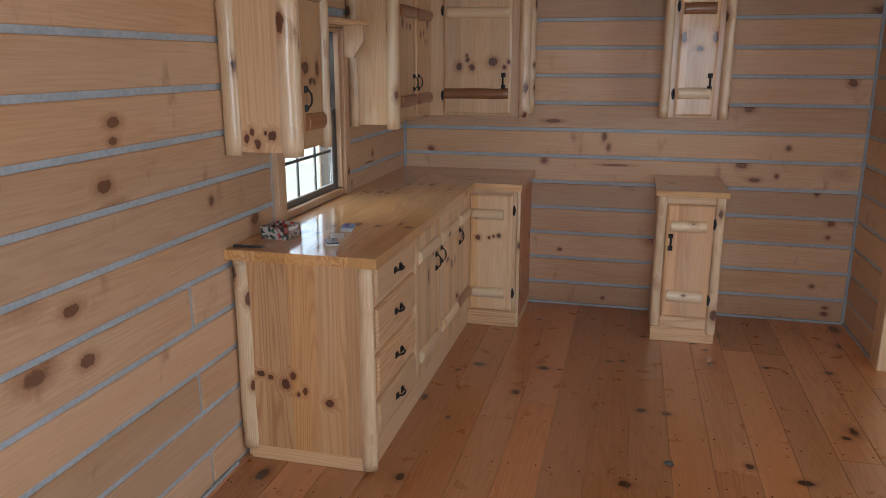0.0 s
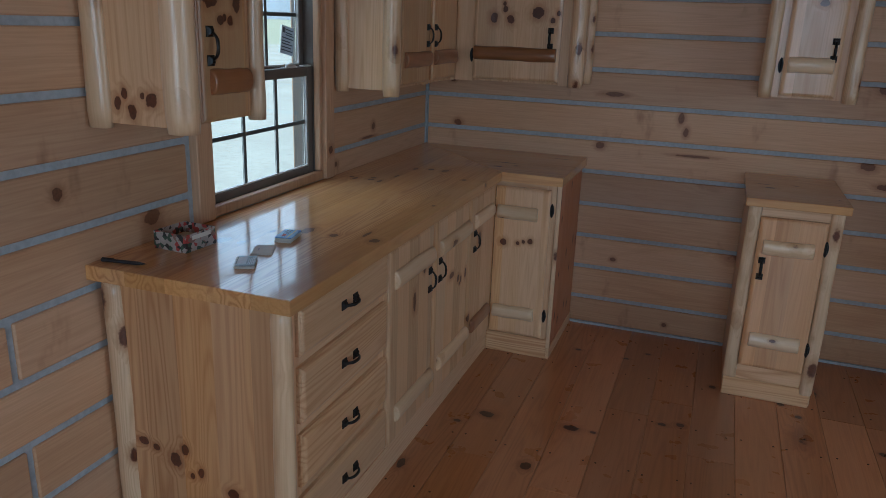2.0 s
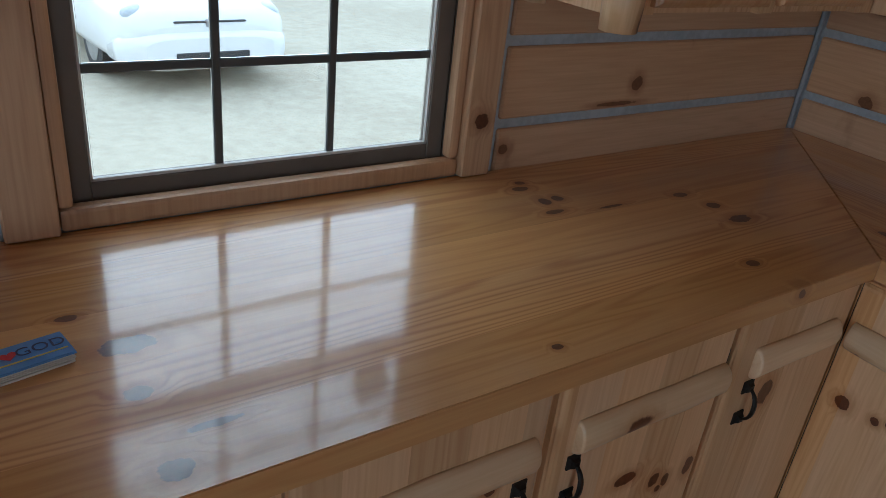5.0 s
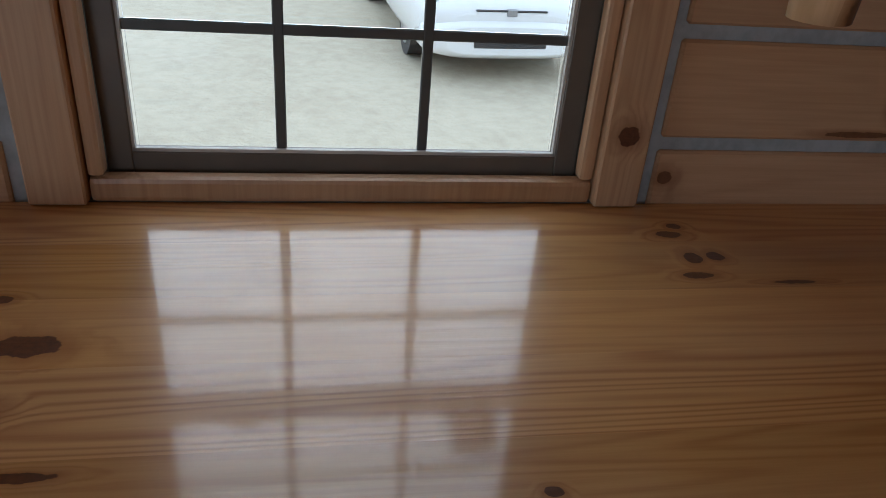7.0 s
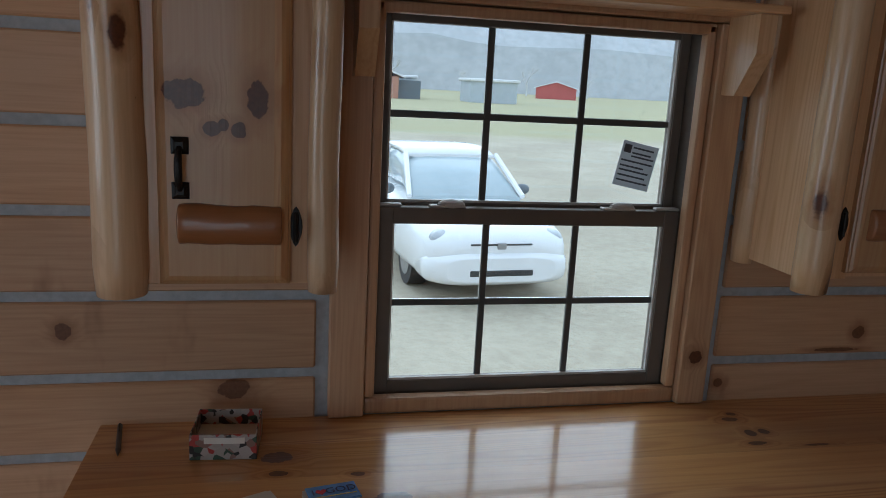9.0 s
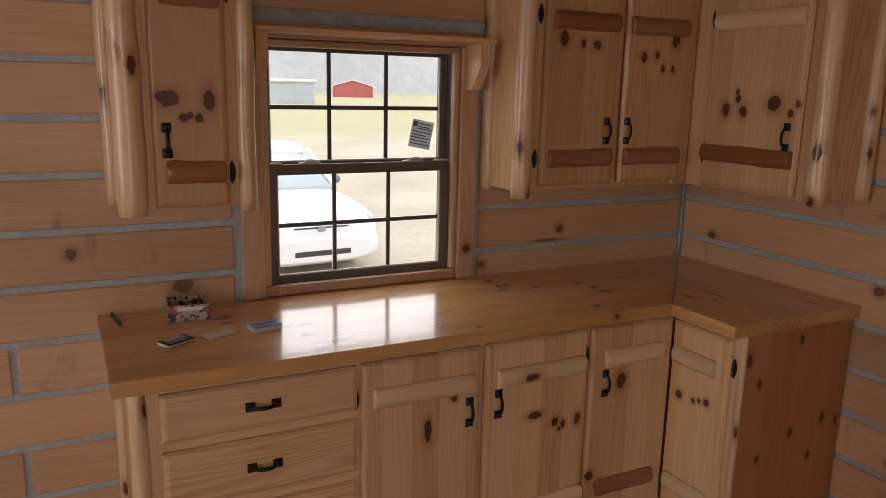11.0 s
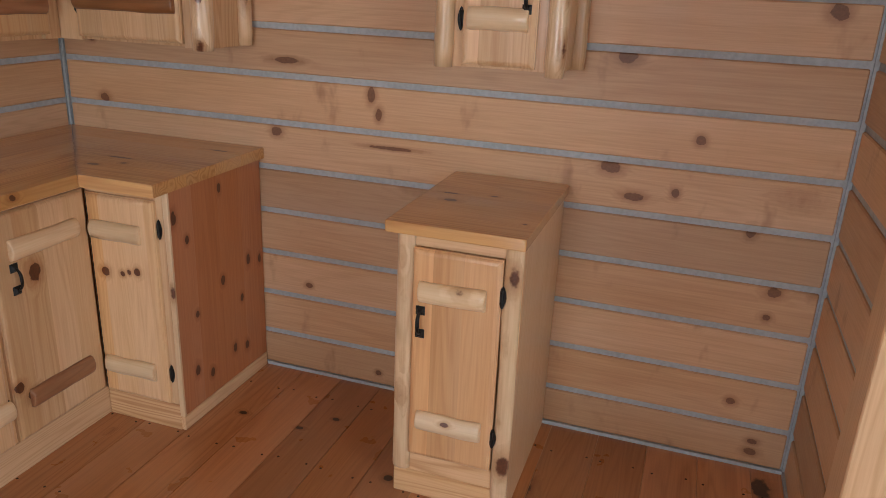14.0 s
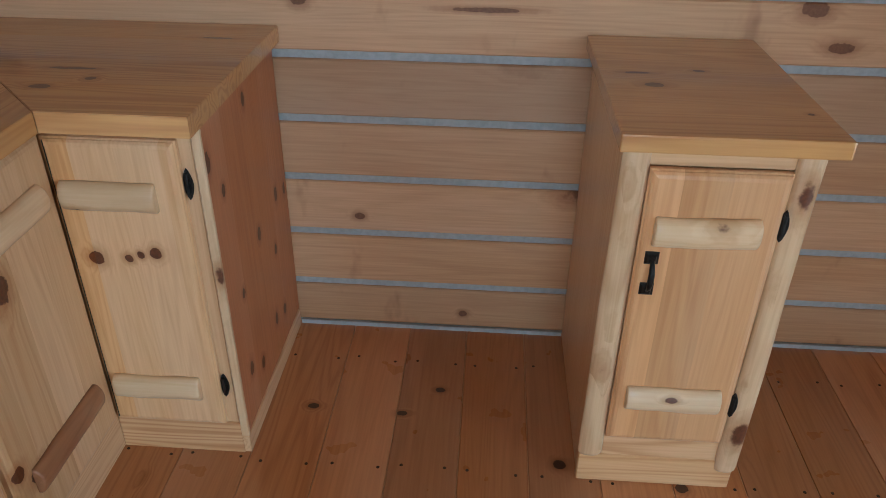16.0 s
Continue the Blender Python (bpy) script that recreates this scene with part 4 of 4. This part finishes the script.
car_white = plain("white_car_paint", (0.8, 0.81, 0.82), (0.76, 0.77, 0.78), 0.25, 3, coat=0.6)
# The glass's pale blue-grey base colour stands in for reflected sky.
car_glass = plain("sky_reflection_car_glass", (0.4, 0.47, 0.5), (0.46, 0.53, 0.56), 0.1, 3, coat=0.5)
car_black = plain("black_car_plastic", (0.03, 0.03, 0.032), (0.05, 0.05, 0.05), 0.6, 20)
car_grey = plain("grey_mirror_plastic", (0.12, 0.14, 0.16), (0.16, 0.18, 0.2), 0.4, 10)
car_lamp = plain("pale_headlight_lens", (0.5, 0.53, 0.55), (0.36, 0.38, 0.4), 0.15, 14, coat=0.8)
alloy = plain("grey_alloy_rim", (0.4, 0.4, 0.41), (0.32, 0.32, 0.33), 0.35, 10, metal=0.7)
# Barn red is brightened so its colour carries the distant haze.
barn_red = plain("haze_lightened_red_boards", (0.5, 0.13, 0.12), (0.42, 0.11, 0.1), 0.8, 2)
roof_white = plain("pale_metal_roof", (0.75, 0.75, 0.75), (0.65, 0.65, 0.66), 0.5, 1)
bark = plain("grey_bark", (0.62, 0.61, 0.6), (0.55, 0.54, 0.53), 0.9, 3)
# Distance haze is painted into the hill's colour as pale grey.
haze_painted_hill = plain("wooded_hill_painted_haze", (0.5, 0.505, 0.51), (0.42, 0.425, 0.43), 1.0, 0.4)


def loft(sections, smooth=True):
    bm = bmesh.new()
    loops = [[bm.verts.new(p) for p in s] for s in sections]
    k = len(loops[0])
    for l0, l1 in zip(loops, loops[1:]):
        for j in range(k):
            bm.faces.new((l0[j], l0[(j + 1) % k], l1[(j + 1) % k], l1[j])).smooth = smooth
    bm.faces.new(loops[0])
    bm.faces.new(loops[-1])
    return bm


def hull(x, w, z0, z1, k=28, p=4.2):
    out = []
    for j in range(k):
        t = math.tau * j / k
        c, s = math.cos(t), math.sin(t)
        out.append((x, w * math.copysign(abs(c) ** (2 / p), c), (z0 + z1) / 2 + (z1 - z0) / 2 * math.copysign(abs(s) ** (2 / p), s)))
    return out


car = thing("white_sedan", "white four-door sedan parked on the gravel outside", "car", at=CAR_AT)
car.rotation_euler = (0, 0, radians(CAR_TURN))
body_rows = [(-2.2, .6, .42, .78), (-2.12, .76, .3, .93), (-1.8, .83, .24, 1.0), (-1.2, .855, .22, .99), (-.4, .86, .2, .97), (.5, .86, .17, .95), (.95, .855, .15, .93),
             (1.35, .85, .15, .91), (1.75, .84, .17, .86), (2.02, .81, .17, .8), (2.16, .76, .18, .745), (2.23, .67, .22, .68), (2.25, .58, .3, .6)]
part("body", loft([hull(*r) for r in body_rows]), car_white, car)
part("bumper", loft([hull(1.88, .82, .19, .55), hull(2.12, .81, .19, .56), hull(2.25, .74, .21, .545), hull(2.3, .6, .25, .5)]), car_white, car, "white moulded front bumper")
part("cabin", loft([hull(-1.75, .58, .9, 1.0), hull(-1.15, .62, .9, 1.36), hull(-.6, .63, .9, 1.43), hull(0, .63, .9, 1.43), hull(.35, .62, .9, 1.36), hull(1.05, .68, .88, .96)]), car_glass, car, "windows with the sky's reflection put in as blue-grey colour")
part("roof", loft([hull(-1.2, .56, 1.32, 1.385), hull(-.6, .6, 1.36, 1.455), hull(0, .6, 1.36, 1.455), hull(.38, .57, 1.33, 1.375)]), car_white, car)
for sg in (-1, 1):
    for pts in (((.36, .585, 1.37), (1.05, .70, .95)), ((-1.18, .58, 1.37), (-1.75, .62, .98)), ((-.35, .635, 1.42), (-.33, .72, .95))):
        a, b = (Vector((p[0], sg * p[1], p[2])) for p in pts)
        bm = bmesh.new()
        m = Matrix.Translation((a + b) / 2) @ (b - a).to_track_quat("Z", "Y").to_matrix().to_4x4()
        bmesh.ops.create_cone(bm, cap_ends=True, segments=8, radius1=0.035, radius2=0.035, depth=(b - a).length, matrix=m)
        part("pillar", bm, car_white, car)
    bm = bmesh.new()
    bmesh.ops.create_uvsphere(bm, u_segments=14, v_segments=8, radius=1, matrix=Matrix.Translation((.62, sg * .87, 0.98)) @ Matrix.Diagonal((.06, .1, .07, 1)))
    part("mirror", bm, car_grey, car, "dark grey door mirror")
    bm = bmesh.new()
    bmesh.ops.create_uvsphere(bm, u_segments=16, v_segments=10, radius=1, matrix=Matrix.Translation((2.03, sg * .56, .68)) @ Euler((0, radians(18), radians(sg * -28))).to_matrix().to_4x4() @ Matrix.Diagonal((.12, .2, .085, 1)))
    part("headlight", bm, car_lamp, car, "clear almond headlight")
    for wx in (-1.3, 1.32):
        wheel = part("wheel", box(wx - .01, wx + .01, sg * .7 - .01, sg * .7 + .01, .3, .32), car_black, car)
        bm = bmesh.new()
        rot = Euler((radians(90), 0, 0)).to_matrix().to_4x4()
        bmesh.ops.create_cone(bm, cap_ends=True, segments=24, radius1=.31, radius2=.31, depth=.2, matrix=Matrix.Translation((wx, sg * .69, .31)) @ rot)
        part("tyre", bm, car_black, wheel)
        bm = bmesh.new()
        bmesh.ops.create_cone(bm, cap_ends=True, segments=20, radius1=.2, radius2=.2, depth=.214, matrix=Matrix.Translation((wx, sg * .69, .31)) @ rot)
        part("rim", bm, alloy, wheel)
part("grille", box(2.12, 2.258, -.34, .34, .625, .642, .006), car_black, car, "narrow dark grille")
part("badge", box(2.19, 2.266, -.05, .05, .585, .655, .01), alloy, car, "plain metal badge")
part("lower_intake", box(2.1, 2.309, -.36, .36, .3, .385, .02), car_black, car, "dark lower bumper intake")

barn = thing("red_barn", "low red barn far off, lightened for haze, with a pale roof", "barn", at=(-157, 56, GZ))
barn.rotation_euler = (0, 0, radians(-20))
part("wall", box(-6, 6, -4.2, 4.2, 0, 2.3), barn_red, barn)
bm = bmesh.new()
for x in (-6.3, 6.3):
    for p in ((-4.7, 2.1), (0, 3.5), (4.7, 2.1), (4.7, 2.3), (0, 3.75), (-4.7, 2.3)):
        bm.verts.new((x, *p))
vs = list(bm.verts)
for k in range(6):
    bm.faces.new((vs[k], vs[(k + 1) % 6], vs[6 + (k + 1) % 6], vs[6 + k]))
bm.faces.new(vs[:6])
bm.faces.new(vs[6:])
part("roof", bm, roof_white, barn)
bm = bmesh.new()
for x in (-5.95, 5.85):
    f0 = [bm.verts.new((x, *p)) for p in ((-4.2, 2.3), (4.2, 2.3), (0, 3.5))]
    f1 = [bm.verts.new((x + .1, *p)) for p in ((-4.2, 2.3), (4.2, 2.3), (0, 3.5))]
    bm.faces.new(f0)
    bm.faces.new(f1)
    for k in range(3):
        bm.faces.new((f0[k], f0[(k + 1) % 3], f1[(k + 1) % 3], f1[k]))
part("gable", bm, barn_red, barn)

house = thing("brick_house", "low reddish brick house with a grey gable roof far off", "house", at=(-98, 7.5, GZ))
part("wall", box(-4, 4, -4.6, 4.6, 0, 2.7), plain("hazy_red_brick", (0.5, 0.27, 0.2), (0.44, 0.23, 0.17), 0.85, 3), house)
bm = bmesh.new()
ends = [[bm.verts.new((x, y, z)) for y, z in ((-5.4, 2.5), (0, 4.7), (5.4, 2.5), (5.4, 2.7), (0, 4.95), (-5.4, 2.7))] for x in (-4.4, 4.4)]
for k in range(6):
    bm.faces.new((ends[0][k], ends[0][(k + 1) % 6], ends[1][(k + 1) % 6], ends[1][k]))
bm.faces.new(ends[0])
bm.faces.new(ends[1])
part("roof", bm, roof_white, house, "pale grey gable roof")
for yy in (-6.1, 6.1):
    part("porch_wall", box(-3.2, 3.2, yy - 1.45, yy + 1.45, 0, 2.3), car_grey, house, "grey side wing")

truck = thing("white_trailer", "white box trailer parked across the yard", "trailer", at=(-44, -3.8, GZ))
part("box_body", box(-3, 3, -1.2, 1.2, .55, 2.7, .06), car_white, truck)
for wx in (-1.6, 1.8):
    for sg in (-1, 1):
        bm = bmesh.new()
        bmesh.ops.create_cone(bm, cap_ends=True, segments=18, radius1=.38, radius2=.38, depth=.25, matrix=Matrix.Translation((wx, sg * 1.0, .38)) @ Euler((radians(90), 0, 0)).to_matrix().to_4x4())
        part("tyre", bm, car_black, truck)

shed_paint = plain("pale_shed_paint", (0.5, 0.54, 0.57), (0.44, 0.47, 0.5), 0.7, 2)
for at, w in (((-95, 24, GZ), 3.0), ((-110, 68, GZ), 4.0), ((-105, 12, GZ), 3.5)):
    shed = thing("pale_shed", "small pale grey outbuilding far off", "shed", "far sheds", at=at)
    part("wall", box(-w, w, -w, w, 0, 2.6), shed_paint, shed)
    part("roof", box(-w - .3, w + .3, -w - .3, w + .3, 2.6, 3.0, .1), roof_white, shed)


def bare_tree(at, h, seed):
    t = thing("bare_tree", "bare grey tree at the far edge of the yard", "tree", "far trees", at=at)
    rnd = random.Random(seed)
    bm = bmesh.new()

    def limb(p, d, ln, r, depth):
        q = p + d * ln
        m = Matrix.Translation((p + q) / 2) @ d.to_track_quat("Z", "Y").to_matrix().to_4x4()
        bmesh.ops.create_cone(bm, cap_ends=False, segments=5, radius1=r, radius2=r * .62, depth=ln, matrix=m)
        if depth:
            for _ in range(3):
                nd = (d + Vector((rnd.uniform(-.8, .8), rnd.uniform(-.8, .8), rnd.uniform(-.1, .5)))).normalized()
                limb(p + d * ln * rnd.uniform(.6, 1), nd, ln * rnd.uniform(.55, .8), r * .55, depth - 1)

    limb(Vector((0, 0, 0)), Vector((0, 0, 1)), h * .35, h * .025, 4)
    part("trunk_and_limbs", bm, bark, t)
    return t


rnd = random.Random(5)
for k in range(9):
    bare_tree((-165 - rnd.uniform(0, 40), -20 + 20 * k + rnd.uniform(-4, 4), GZ), rnd.uniform(7, 12), k)
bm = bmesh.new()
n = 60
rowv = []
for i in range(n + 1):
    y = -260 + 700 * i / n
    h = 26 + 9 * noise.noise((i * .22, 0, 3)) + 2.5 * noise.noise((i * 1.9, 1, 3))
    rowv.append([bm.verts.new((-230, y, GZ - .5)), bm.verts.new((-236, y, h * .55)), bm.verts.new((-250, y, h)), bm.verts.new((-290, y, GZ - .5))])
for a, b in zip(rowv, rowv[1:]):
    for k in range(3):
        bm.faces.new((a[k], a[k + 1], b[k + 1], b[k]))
tagged(part("wooded_hill", bm, haze_painted_hill), "wooded hill on the horizon, haze painted in as pale grey", "hill", kind="structure")

# ---- floor planks, last ----
floor = thing("floor", "varnished orange-brown knotty pine plank floor", "floor", kind="structure")
part("subfloor", box(-THICK, FAR_X + THICK, SOUTH_Y - THICK, THICK, GZ, -0.004), joint_tan, floor)
rnd = random.Random(11)
x = 0.714 - 0.172 * 5
nails = []
while x < FAR_X:
    x0, x1 = max(x, 0.0), min(x + 0.172, FAR_X)
    ys = [SOUTH_Y]
    yc = SOUTH_Y + rnd.uniform(0.8, 3.2)
    while yc < -0.4:
        ys.append(yc)
        yc += rnd.uniform(2.8, 4.2)
    ys.append(0.0)
    if x1 - x0 > 0.02:
        for a, b in zip(ys, ys[1:]):
            part("plank", box(x0 + 0.0011, x1 - 0.0011, a + 0.0006, b - 0.0006, -0.018, 0.0, 0.001), floor_wood, floor)
        yn = -3.4
        while yn < -0.05:
            for fx in (0.16, 0.84):
                nails.append((x0 + (x1 - x0) * fx + rnd.uniform(-.008, .008), yn + rnd.uniform(-.01, .01)))
            yn += 0.405
    x += 0.172
bm = bmesh.new()
for a, b in nails:
    bmesh.ops.create_cone(bm, cap_ends=True, segments=6, radius1=0.0046, radius2=0.0038, depth=0.0012, matrix=Matrix.Translation((a, b, 0.0005)))
tagged(part("nail_heads", bm, gap_dark, floor), "small dark nail heads", kind="stuff")
